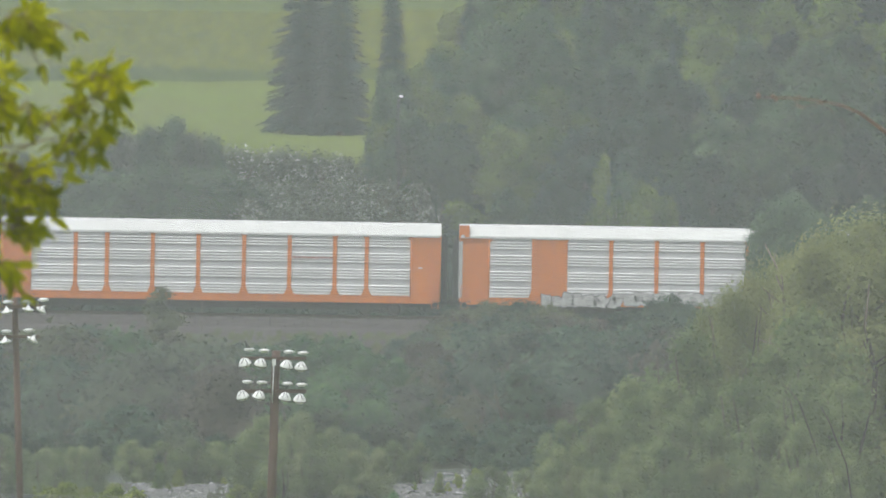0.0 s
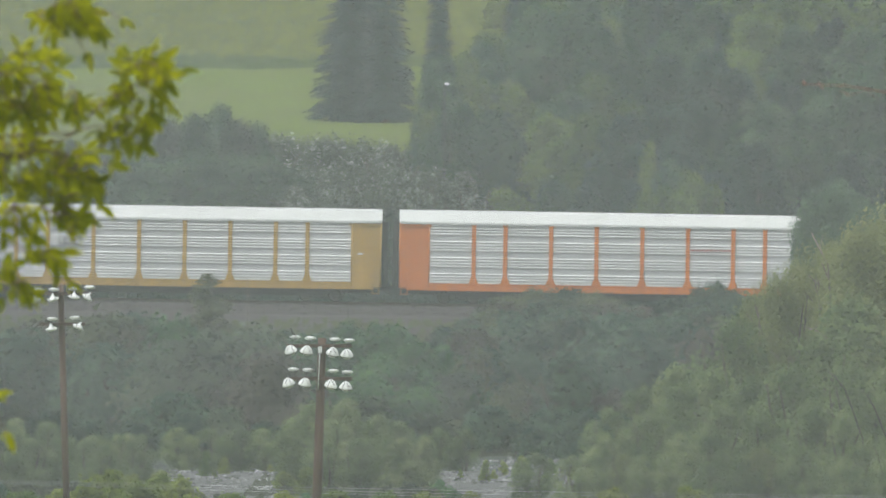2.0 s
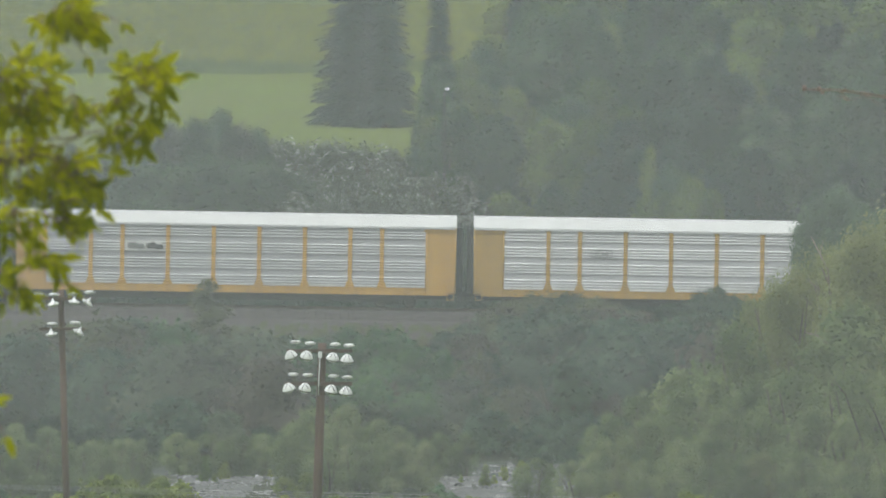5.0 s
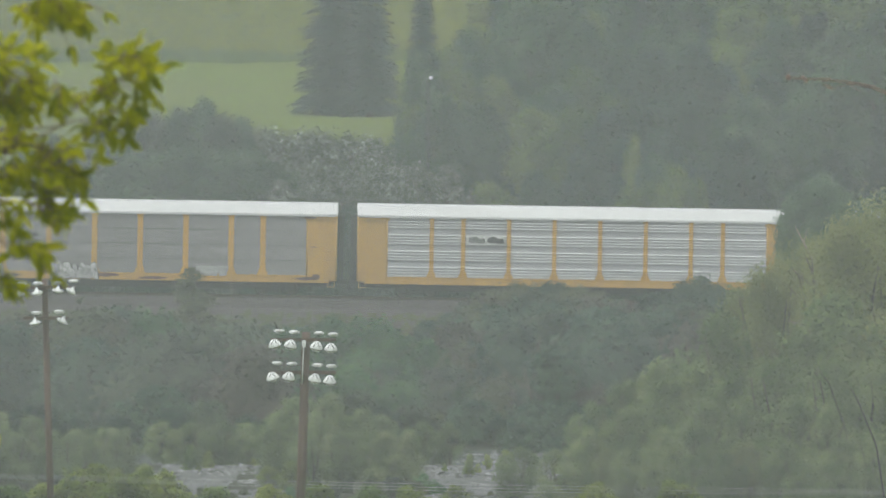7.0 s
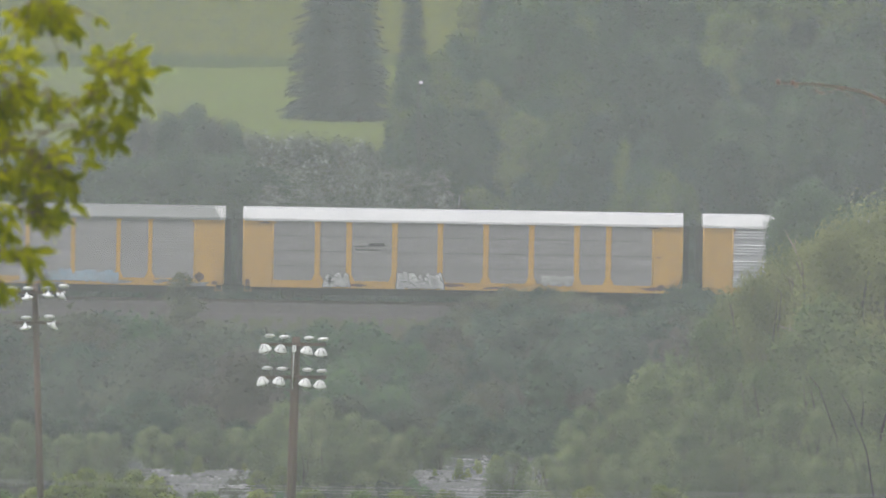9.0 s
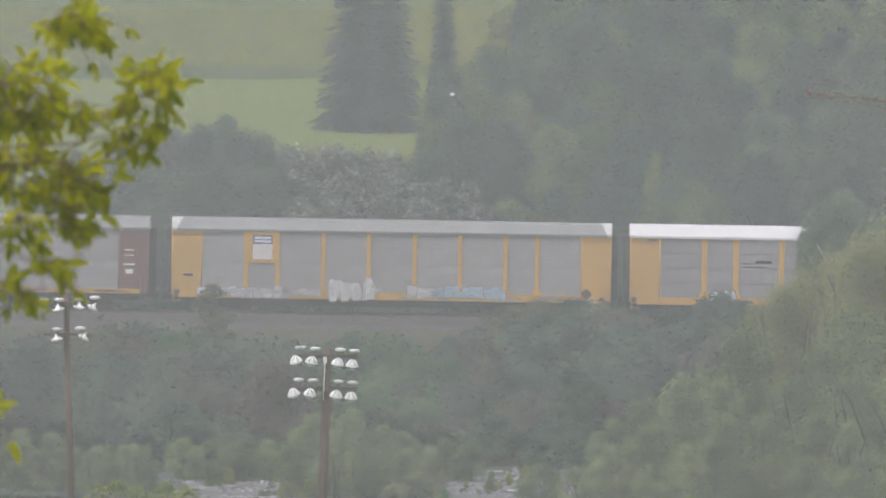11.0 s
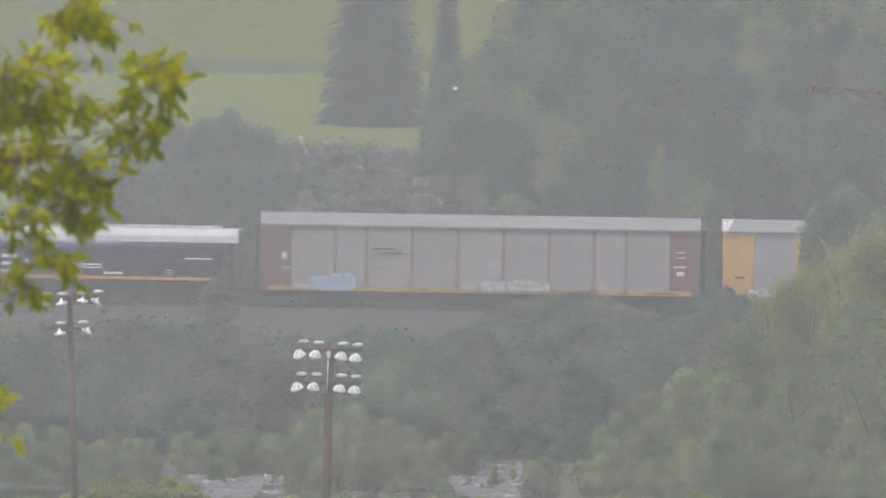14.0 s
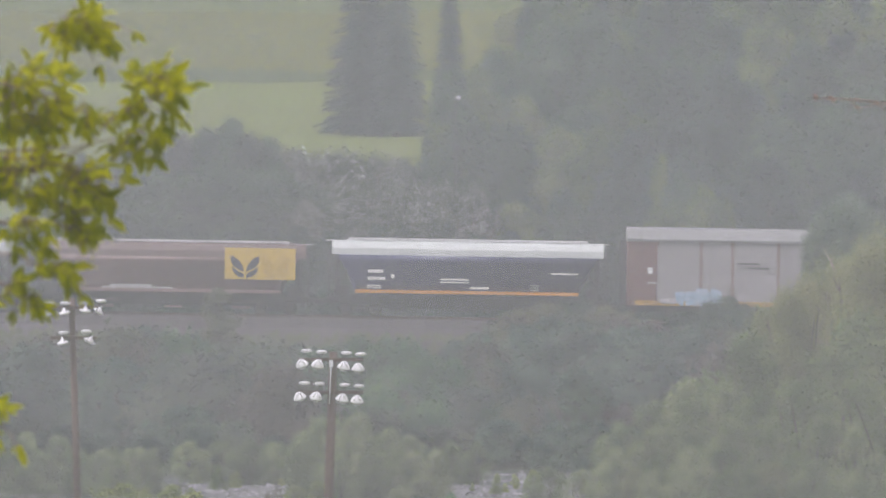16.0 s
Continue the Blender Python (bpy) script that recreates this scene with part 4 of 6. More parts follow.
def run_at(t):
    for (t0, s0), (t1, s1) in zip(RUN, RUN[1:]):
        if t <= t1:
            return (s0 + (s1 - s0) * (t - t0) / (t1 - t0)) * UNIT
    return RUN[-1][1] * UNIT

# ---- plants ----


def leaf_cloud(name, lumps, count, size, materials, seed, centre, share=0.0, droop=0.0, slim=0.55, core=0.25, pointed=False, up=0.35):
    """A crown: many small leaves on the outsides of overlapping clumps, shaded as soft masses."""
    rng = np.random.default_rng(seed)
    lumps = np.array(lumps, float)
    w = lumps[:, 3] ** 2
    pick = rng.choice(len(lumps), count, p=w / w.sum())
    d = rng.normal(size=(count, 3))
    d[:, 2] = d[:, 2] * 0.9 + 0.15
    d /= np.linalg.norm(d, axis=1, keepdims=True)
    inner = rng.random(count) < core
    r = lumps[pick, 3] * np.where(inner, rng.uniform(0.5, 0.8, count), np.clip(rng.normal(0.92, 0.2, count), 0.35, 1.5))
    p = lumps[pick, :3] + d * r[:, None] * np.array((0.9, 0.9, 1.12))
    p[:, 2] -= droop * rng.random(count)
    out = p - np.array(centre)
    out /= np.linalg.norm(out, axis=1, keepdims=True) + 1e-6
    soft = d * 0.45 + out * 0.85 + np.array((0, 0, up)) + rng.normal(size=(count, 3)) * 0.22
    soft /= np.linalg.norm(soft, axis=1, keepdims=True)
    face = soft + rng.normal(size=(count, 3)) * 0.45
    face /= np.linalg.norm(face, axis=1, keepdims=True)
    t = np.cross(face, rng.normal(size=(count, 3)))
    t /= np.linalg.norm(t, axis=1, keepdims=True) + 1e-6
    b = np.cross(face, t)
    s = size * (rng.uniform(0.6, 1.3, count) * np.where(inner, 1.7, 1.0))[:, None]
    n = 3 if pointed else 4
    corners = np.stack([p - t * s * 0.42 - b * s * 0.5 * slim, p + t * s * 0.6, p - t * s * 0.42 + b * s * 0.5 * slim], 1) if pointed else np.stack([p - t * s * 0.5, p - b * s * 0.5 * slim + t * s * 0.08, p + t * s * 0.5, p + b * s * 0.5 * slim + t * s * 0.08], 1)
    me = bpy.data.meshes.new(name)
    me.from_pydata(corners.reshape(-1, 3).tolist(), [], np.arange(count * n).reshape(-1, n).tolist())
    for m in materials:
        me.materials.append(m)
    if share:
        # the pale leaves come in clusters
        pale = np.where(rng.random(len(lumps)) < 0.45, share * 1.9, share * 0.25)
        me.polygons.foreach_set("material_index", (rng.random(count) < pale[pick]).astype(np.int32))
    me.polygons.foreach_set("use_smooth", np.ones(count, bool))
    me.normals_split_custom_set_from_vertices(np.repeat(soft, n, 0).tolist())
    return me


def crown_lumps(rng, height, spread, base, n, top=0.35):
    """Clump centres filling an uneven crown of that height and spread."""
    lumps = []
    for k in range(n):
        f = (k + rng.random()) / n
        z = base + (height - base) * f
        wide = spread * (math.sin(math.pi * min(1.0, 0.18 + f * 0.82)) ** 0.7) * (1 - top * f)
        a, q = rng.random() * math.tau, math.sqrt(rng.random())
        r = spread * rng.uniform(0.3, 0.58) * (1 - 0.35 * f)
        lumps.append((wide * q * math.cos(a), wide * q * math.sin(a), min(z, height - r * 0.98), r))
    return lumps


def trunk_mesh(rng, height, radius, lean=0.05, limbs=7, stems=1, reach=1.6):
    bm = bmesh.new()
    for s in range(stems):
        a0 = rng.random() * math.tau
        x = y = 0.0 if stems == 1 else 0.25
        x, y = x * math.cos(a0), y * math.sin(a0)
        pts = [Vector((x, y, -0.35))]
        spread = lean + (0.1 if stems > 1 else 0)
        for k in range(1, 6):
            f = k / 5
            pts.append(Vector((x + math.cos(a0) * spread * height * f + rng.uniform(-1, 1) * 0.03 * height,
                               y + math.sin(a0) * spread * height * f + rng.uniform(-1, 1) * 0.03 * height, height * 0.85 * f)))
        tube(bm, pts, [radius * (1 - k * 0.17) for k in range(6)], 7)
        for k in range(limbs):
            f = rng.uniform(0.3, 0.95)
            i = min(4, int(f * 5))
            p = pts[i].lerp(pts[i + 1], f * 5 - i)
            a = rng.random() * math.tau
            q = p + Vector((math.cos(a) * reach, math.sin(a) * reach, reach * rng.uniform(0.4, 0.9))) * rng.uniform(0.5, 1)
            rod(bm, p, q, radius * 0.4 * (1.1 - f), radius * 0.1, 5)
    return bm


def plant(name, label, category, group, height, spread, base, lumps, leaves, size, materials, seed, share=0.0, stems=1, droop=0.0, top=0.35,
          bark=None, radius=None, pointed=True, up=0.35):
    """One tree or shrub at the origin: trunk with limbs, and a crown of leaves."""
    rng = random.Random(seed)
    ob = thing(name, label, category, group)
    part("trunk", trunk_mesh(rng, height, radius or height * 0.018 + 0.02, limbs=6, stems=stems, reach=spread * 0.6), bark or BARK, ob)
    cl = crown_lumps(rng, height, spread, base, lumps, top)
    piece("crown", leaf_cloud("crown", cl, leaves, size, materials, seed, (0, 0, base + (height - base) * 0.35), share, droop, slim=0.75 if pointed else 0.55, pointed=pointed, up=up), ob)
    return ob


def spruce(seed, height, spread):
    """A spruce: tiers of drooping boughs round a straight trunk."""
    rng = random.Random(seed)
    ob = thing("spruce_tree", "tall dark blue-green spruce tree with drooping boughs", "tree", "spruces in the field")
    bm = bmesh.new()
    rod(bm, (0, 0, -0.4), (0, 0, height * 0.97), 0.22, 0.02, 8)
    part("trunk", bm, BARK, ob)
    verts, faces, normals = [], [], []
    tiers = int(height * 5.5)

    def spray(o, way, length, width):
        """One flat pointed spray of needles that hangs a little at its tip."""
        side = way.cross(Vector((0, 0, 1)))
        side = side.normalized() if side.length > 0.01 else Vector((1, 0, 0))
        side = (side + Vector((0, 0, rng.uniform(-0.5, 0.5)))).normalized() * width / 2
        tip = o + way * length + Vector((0, 0, -0.17 * length))
        mid = o + way * length * 0.45
        i = len(verts)
        verts.extend((o, mid + side, tip, mid - side))
        faces.append((i, i + 1, i + 2, i + 3))
        up = Vector((o.x, o.y, 0)).normalized() * 0.75 + Vector((0, 0, 0.55)) + Vector((rng.uniform(-1, 1), rng.uniform(-1, 1), rng.uniform(-1, 1))) * 0.15
        normals.extend([up.normalized()] * 4)

    for k in range(tiers):
        f = (k + rng.random() * 0.6) / tiers
        z = 0.45 + (height - 0.45) * f
        reach = spread * (1 - f) ** 0.85 * rng.uniform(0.88, 1.08) + 0.1
        n = max(6, int(18 * (1 - f)))
        for i in range(n):
            a = (i + rng.random() * 0.9) * math.tau / n
            rr = reach * rng.uniform(0.74, 1.04)
            lift = rng.uniform(-0.5, 0.5)
            out = Vector((math.cos(a), math.sin(a), 0))
            m = max(4, int(rr * 5.5))
            for q in range(m):
                g = 0.25 + 0.75 * q / (m - 1)
                o = out * rr * g * 0.82 + Vector((0, 0, max(0.15, z + lift + 0.12 * g - 0.16 * rr * g * g)))
                for s in (-0.8, 0, 0.8):
                    turn = s + rng.uniform(-0.25, 0.25)
                    way = Vector((math.cos(a + turn), math.sin(a + turn), rng.uniform(-0.25, 0.15))).normalized()
                    spray(o, way, rng.uniform(0.26, 0.46) * (0.6 + 0.4 * (1 - f)), rng.uniform(0.11, 0.2))
    # the shaded inner boughs, too dense to see through
    for k in range(26):
        f = k / 26
        for i in range(14):
            a = (i + rng.random()) * math.tau / 14
            r = spread * 0.7 * (1 - f) ** 0.85
            o = Vector((math.cos(a) * r * 0.3, math.sin(a) * r * 0.3, 0.4 + (height - 0.6) * f))
            spray(o + Vector((0, 0, 0.3)), Vector((math.cos(a), math.sin(a), -0.5)).normalized(), r * 0.45 + 0.2, r * 0.4 + 0.2)
    me = bpy.data.meshes.new("crown")
    me.from_pydata([tuple(p) for p in verts], [], faces)
    me.materials.append(NEEDLES)
    me.polygons.foreach_set("use_smooth", np.ones(len(faces), bool))
    me.normals_split_custom_set_from_vertices([tuple(p) for p in normals])
    piece("crown", me, ob)
    return ob


def place(ob, x, y, scale=1.0, turn=0.0, first=False, tall=1.0, sink=0.0):
    m = Matrix.LocRotScale((x, y, ground_z(x, y) - 0.12 - sink), Euler((0, 0, turn)), (scale, scale, scale * tall))
    if first:
        ob.matrix_basis = m
        return ob
    s = ob.scale
    return copy_thing(ob, m @ Matrix.Diagonal((1 / s.x, 1 / s.y, 1 / s.z, 1)))


class Stand:
    """Plants of one kind: the first is the one that was built, the rest are copies."""

    def __init__(self, *made):
        self.made, self.used, self.k = made, set(), 0

    def put(self, x, y, scale=1.0, tall=1.0, rng=random, which=None):
        i = self.k % len(self.made) if which is None else which
        self.k += 1
        first = i not in self.used
        self.used.add(i)
        return place(self.made[i], x, y, scale, rng.random() * math.tau, first, tall)

    def top(self, u, v, d, height, rng, wide=1.0, which=None):
        """Stands one where its top shows at u, v on the chart, at distance d."""
        p = sighted(u, v, d)
        s = max(0.25, (p.z - ground_z(p.x, d) + 0.12) / height)
        s2 = s * wide if wide != 1.0 else s
        return self.put(p.x, d, s2, s / s2, rng, which)


def build_woods():
    rng = random.Random(21)
    # woodland trees, about 9 m high
    wood = Stand(*[plant("woodland_tree", lab, "tree", "trees of the hillside wood", 9, 3.0, 0.8, 40, 4700, 0.355, [m], 100 + k, top=t)
                   for k, (lab, m, t) in enumerate((("grey-green broadleaf tree on the hillside", WOOD_LEAF, 0.35),
                                                    ("slender grey-green broadleaf tree in a wood", WOOD_LEAF, 0.5),
                                                    ("full-crowned green tree on the hillside", WOOD_LEAF, 0.2),
                                                    ("lighter green broadleaf tree in a wood", WOOD_LIGHT, 0.35),
                                                    ("dark shaded broadleaf tree in a wood", WOOD_DARK, 0.3),
                                                    ("fresh green tree at the wood edge", WOOD_LIGHT, 0.2)))])
    shrub = Stand(*[plant("shrub", lab, "shrub", "shrubs of the valley", 3, 1.9, 0.1, 20, 2100, 0.25, [m], 130 + k, stems=4, top=0.3)
                    for k, (lab, m) in enumerate((("dark green rounded shrub on the bank", SHRUB_DARK), ("grey-green twiggy shrub on the bank", SHRUB_GREY),
                                                  ("fresh green leafy shrub on the bank", SHRUB_GREEN), ("dark grey-green spreading shrub", SHRUB_DARK),
                                                  ("brownish grey twiggy shrub on the bank", SHRUB_BROWN),
                                                  ("bush coloured dark as under-car shade behind the railway", WOOD_DARK), ("olive green rounded bush below the railway", HAZEL)))])
    silver = Stand(*[plant("silver_shrub", "tall shrub with pale silvery leaf undersides", "shrub", "silvery shrubs behind the line", 6, 2.1, 0.4, 34, 6200, 0.155,
                           [SHRUB_GREY, BLOSSOM], 150 + k, share=(0.1, 0.28)[k], stems=4) for k in range(2)])
    light = Stand(plant("light_shrub", "bright yellow-green leafy bush by the river", "shrub", "bright green bushes", 4, 1.9, 0.3, 24, 2200, 0.26, [SHRUB_LIGHT], 160, stems=4),
                  plant("light_shrub", "young yellow-green bush with light leaves", "shrub", "bright green bushes", 4, 1.7, 0.3, 22, 2200, 0.24, [SHRUB_LIGHT], 161, stems=3, top=0.5),
                  plant("light_shrub", "fresh green bush at the foot of the wood", "shrub", "bright green bushes", 4, 1.8, 0.3, 30, 2600, 0.22, [WOOD_LIGHT], 162, stems=3, top=0.4))
    # nearer trees by the river: finer leaves
    willow = Stand(*[plant("willow_tree", lab, "tree", "willows by the river", 9, 3.2, 0.6, 34, 19000 if k == 1 else 9000, 0.128 if k == 1 else 0.195, [m], 170 + k, stems=st, top=t, droop=0.25)
                     for k, (lab, m, st, t) in enumerate((("pale green willow tree by the river", WILLOW, 2, 0.3), ("yellow-green willow with feathery crown", OLIVE_WILLOW, 3, 0.35),
                                                          ("grey-green willow thicket by the river", WILLOW, 4, 0.25), ("pale grey-green willow thicket by the river", PALE_WILLOW, 4, 0.3)))])

    hazel = Stand(*[plant("hazel_bush", lab, "bush", "large bushes before the line", 5, 2.6, 0.1, 40, 7500, 0.17, [m], 185 + k, stems=5, top=0.15)
                    for k, (lab, m) in enumerate((("large rounded olive bush beside the railway", HAZEL), ("large dark green bush beside the railway", SHRUB_DARK)))])
    alder = Stand(plant("alder_tree", "dark blue-green alder tree with a rounded crown", "tree", "alders beside the line", 9, 2.5, 3.0, 34, 15000, 0.17, [ALDER], 176, stems=2, top=0.05))

    feathery = Stand(*[plant("woodland_tree", "slender feathery tree behind the railway", "tree", "trees of the belt behind the line", 9, 2.6, 0.8, 64, 11000, 0.19, [m], 195 + k, top=0.45)
                       for k, m in enumerate((WOOD_LEAF, SHRUB_GREY))])

    # the belt behind the line: its uneven top from west to east
    line = [(150, 250), (215, 232), (265, 225), (315, 212), (360, 205), (340, 224), (397, 188), (435, 215), (470, 222)]
    for u, v in line:
        feathery.top(u + rng.uniform(-8, 8), v, rng.uniform(634, 648), 9, rng, 0.85)
    for k in range(26):
        u = rng.uniform(90, 520)
        wood.top(u, rng.uniform(270, 330), rng.uniform(618, 630), 9, rng, 1.3, which=rng.choice((0, 1, 2)))
    for u, v in ((500, 240), (530, 246), (560, 252), (592, 250), (625, 243), (655, 252), (690, 256), (715, 262), (520, 300), (560, 305), (610, 300), (650, 305), (700, 300),
                 (545, 340), (590, 345), (640, 340), (690, 338), (740, 310), (790, 300), (835, 305), (760, 345)):
        silver.top(u + rng.uniform(-8, 8), v + rng.uniform(-4, 4), (640 if v < 280 else 632 if v < 320 else 620) + rng.uniform(-3, 3), 6, rng, rng.uniform(0.95, 1.35))
    # bushes with darkened leaves, added as the shade seen beneath the cars
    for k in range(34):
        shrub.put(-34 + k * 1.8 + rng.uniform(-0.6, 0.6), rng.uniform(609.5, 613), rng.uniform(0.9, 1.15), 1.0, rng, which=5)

    rng = random.Random(63)
    for k in range(26):
        x = -30 + k * 2.3 + rng.uniform(-0.5, 0.5)
        wood.put(x, rng.uniform(614, 617), (6.6 - GRADE * x) / 9 * rng.uniform(0.86, 0.98), 1.0, rng, which=4)
    rng = random.Random(64)

    # the wood that climbs the hill
    for u, v in ((764, 226), (784, 198), (808, 200), (840, 190), (775, 255), (830, 250), (875, 225)):
        wood.top(u, v, rng.uniform(652, 668), 9, rng, 0.9)
    # rows of trees up the slope: distance, least and greatest height
    for n, (d, h0, h1) in enumerate(((623, 3.2, 5.2), (637, 5.0, 7.2), (655, 6.0, 8.2), (680, 6.5, 9), (708, 7, 9.5), (740, 7, 9.5), (780, 7.5, 10), (825, 8, 10.5), (885, 8, 11))):
        u = (885 if d < 735 else 990) + (n % 2) * 25
        while u < 1720:
            h = rng.uniform(h0, h1)
            wood.put((u + rng.uniform(-16, 16) - 784) * d / F, d + rng.uniform(-8, 8), h / 9 * rng.uniform(1.0, 1.25), 0.9, rng,
                     which=rng.choice((4, 4, 0) if d < 650 and u > 960 else (3, 5, 2, 3, 0, 5) if u < 1080 else (0, 3, 2, 4, 5, 1) if u < 1130 else (0, 4, 2, 4, 0, 1) if u < 1290 else (4, 0, 2, 3, 1, 4, 5)))
            u += rng.uniform(62, 100)
    for u, v, d, w, i in ((772, 116, 690, 0.45, 0), (790, 104, 700, 0.5, 2), (806, 104, 695, 0.75, 0), (836, 92, 700, 0.8, 3), (868, 78, 705, 0.8, 2), (902, 62, 712, 0.85, 3),
                          (938, 48, 720, 0.9, 0), (972, 26, 735, 0.9, 2), (782, 152, 672, 0.5, 2), (808, 138, 676, 0.7, 0), (842, 130, 680, 0.9, 3), (885, 110, 684, 0.9, 2)):
        wood.top(u, v, d, 9, rng, w, which=i)
    # conifers in the wood
    con = Stand(spruce(301, 14, 3.3), spruce(302, 12, 2.1))
    for u, v, d, s, i in ((637, 214, 753, 1.22, 0), (700, 221, 749, 1.36, 1), (662, 216, 757, 1.2, 1)):
        p = sighted(u, v, d)
        con.put(p.x, d, s, 1.08, rng, i)
    for u, v, d, w in ((793, -150, 790, 0.62), (1062, -60, 800, 1.1), (1288, 55, 690, 0.95), (1178, -45, 715, 1.0), (1140, -60, 740, 0.9), (1010, -90, 900, 1.2), (1460, -90, 880, 1.2), (935, -80, 880, 1.2)):
        con.top(u, v, d, 12, rng, w, 1)
    # light patches at the wood's foot
    for u, v, d, w in ((1238, 304, 619, 0.46), (1196, 336, 617, 0.5), (1272, 330, 618, 0.42), (1160, 346, 617, 0.5), (1222, 345, 616, 0.5)):
        light.top(u, v, d, 4, rng, w, 2)
    for u, v, d in ((1168, 254, 645),):
        wood.top(u, v, d, 9, rng, 0.45, which=5)
    # light bushes at the top of the meadow
    rng = random.Random(61)
    for k in range(8):
        light.top(rng.uniform(850, 1000), rng.uniform(-15, 25), rng.uniform(960, 1060), 4, rng, 1.6, 0)

    # shrubs on the bank below the line
    rng = random.Random(62)
    for k in range(28):
        shrub.put(-34 + k * 2.3 + rng.uniform(-0.8, 0.8), rng.uniform(499, 504), rng.uniform(0.8, 1.25), 0.8, rng, rng.choice((0, 1, 3)))
    for k in range(170):
        d = rng.uniform(506, 584)
        u = rng.uniform(-140, 1330)
        x = (u - 784) * d / F
        h = rng.uniform(1.6, 4.4)
        # low enough to leave the ballast shoulder bare
        clear = 12 + (400 - (586 if 380 < u < 860 else 574 if u < 380 else 552)) * d / F - ground_z(x, d)
        h = min(h, clear * rng.uniform(0.85, 1.0))
        if h < 0.7:
            continue
        which = rng.choice((0, 1, 2, 3, 4, 6)) if u < 520 else rng.choice((0, 1, 3, 4, 6)) if u > 850 else rng.choice((0, 1, 2, 2, 4))
        if 600 < u < 760 and 520 < d < 560:
            which = 2
        shrub.put(x, d, h / 3 * rng.uniform(1.1, 1.5), 0.9, rng, which)
    # tall ones that stand before the cars
    for u, v, d, w, i in ((865, 560, 574, 1.3, 1),
                          (1130, 556, 573, 1.2, 0), (1010, 545, 568, 1.5, 0), (930, 562, 566, 1.5, 3), (1080, 570, 566, 1.5, 0), (1210, 530, 579, 1.1, 0), 
                          (1240, 548, 572, 1.3, 3), (1300, 545, 570, 1.4, 0), (1345, 562, 576, 1.2, 3),
                          (650, 588, 578, 1.2, 0), (700, 582, 578, 1.2, 3), (845, 566, 578, 1.1, 0)):
        shrub.top(u, v, d, 3, rng, w, which=i)
    for u, v, d, w, i in ((905, 528, 578, 1.1, 0), (955, 513, 577, 1.2, 0), (1018, 510, 578, 1.2, 1), (1075, 519, 577, 1.15, 0), (1125, 541, 576, 1.1, 1), (880, 552, 573, 1.1, 1),
                          (1258, 510, 580, 0.9, 1), (1286, 500, 580, 0.85, 1), (1316, 514, 579, 0.9, 1)):
        hazel.top(u, v, d, 5, rng, w, i)
    # a thin young tree beside the track
    sap = plant("sapling", "slender grey-green sapling beside the railway", "tree", "", 4, 1.05, 0.1, 22, 2200, 0.15, [HAZEL], 180, top=0.7)
    p = sighted(385, 487, 586)
    s = (p.z - ground_z(p.x, 586)) / 4
    place(sap, p.x, 586, s * 2.1, 0.4, True, 1 / 2.0)

    # willows on the near shore, rising to the east
    for u, v, d, w in ((1494, 322, 560, 0.8), (1455, 366, 561, 0.55), (1540, 350, 558, 0.8)):
        alder.top(u, v, d, 9, rng, w)
    for u, v, d, w, i in ((1635, 352, 425, 1.0, 1), (1600, 370, 423, 0.8, 1), (1550, 402, 420, 0.85, 1), (1510, 424, 424, 0.8, 1), (1470, 434, 428, 0.6, 1), (1432, 456, 424, 0.6, 1), (1395, 482, 422, 0.65, 1), (1352, 515, 426, 0.75, 1),
                          (1312, 568, 420, 0.95, 0), (1250, 640, 418, 1.0, 0), (1190, 690, 415, 1.1, 2), (1130, 735, 412, 1.1, 0), (1130, 770, 410, 1.0, 2), (1110, 800, 405, 0.9, 0),
                          (1650, 420, 418, 1.1, 1), (1530, 520, 405, 1.0, 0), (1460, 590, 400, 1.0, 2), (1390, 660, 398, 1.0, 0), (1330, 720, 395, 1.1, 2), (1560, 640, 392, 1.0, 0),
                          (1480, 720, 388, 1.1, 2), (1250, 770, 392, 1.2, 0), (1160, 810, 390, 1.3, 1), (1400, 800, 380, 1.2, 1), (1560, 780, 378, 1.2, 2), (1300, 830, 376, 1.3, 0),
                          (1500, 845, 370, 1.3, 0), (1110, 845, 386, 1.0, 2), (990, 872, 388, 1.4, 0)):
        if v < 600:
            willow.top(u, v + rng.uniform(-8, 8), d, 9, rng, w, i)
            continue
        for side in (-1, 1):
            willow.top(u + side * 34 + rng.uniform(-8, 8), v + rng.uniform(-14, 14), d + rng.uniform(-3, 3), 9, rng, w * rng.uniform(0.85, 1.1), i if side < 0 else rng.choice((0, 2)))
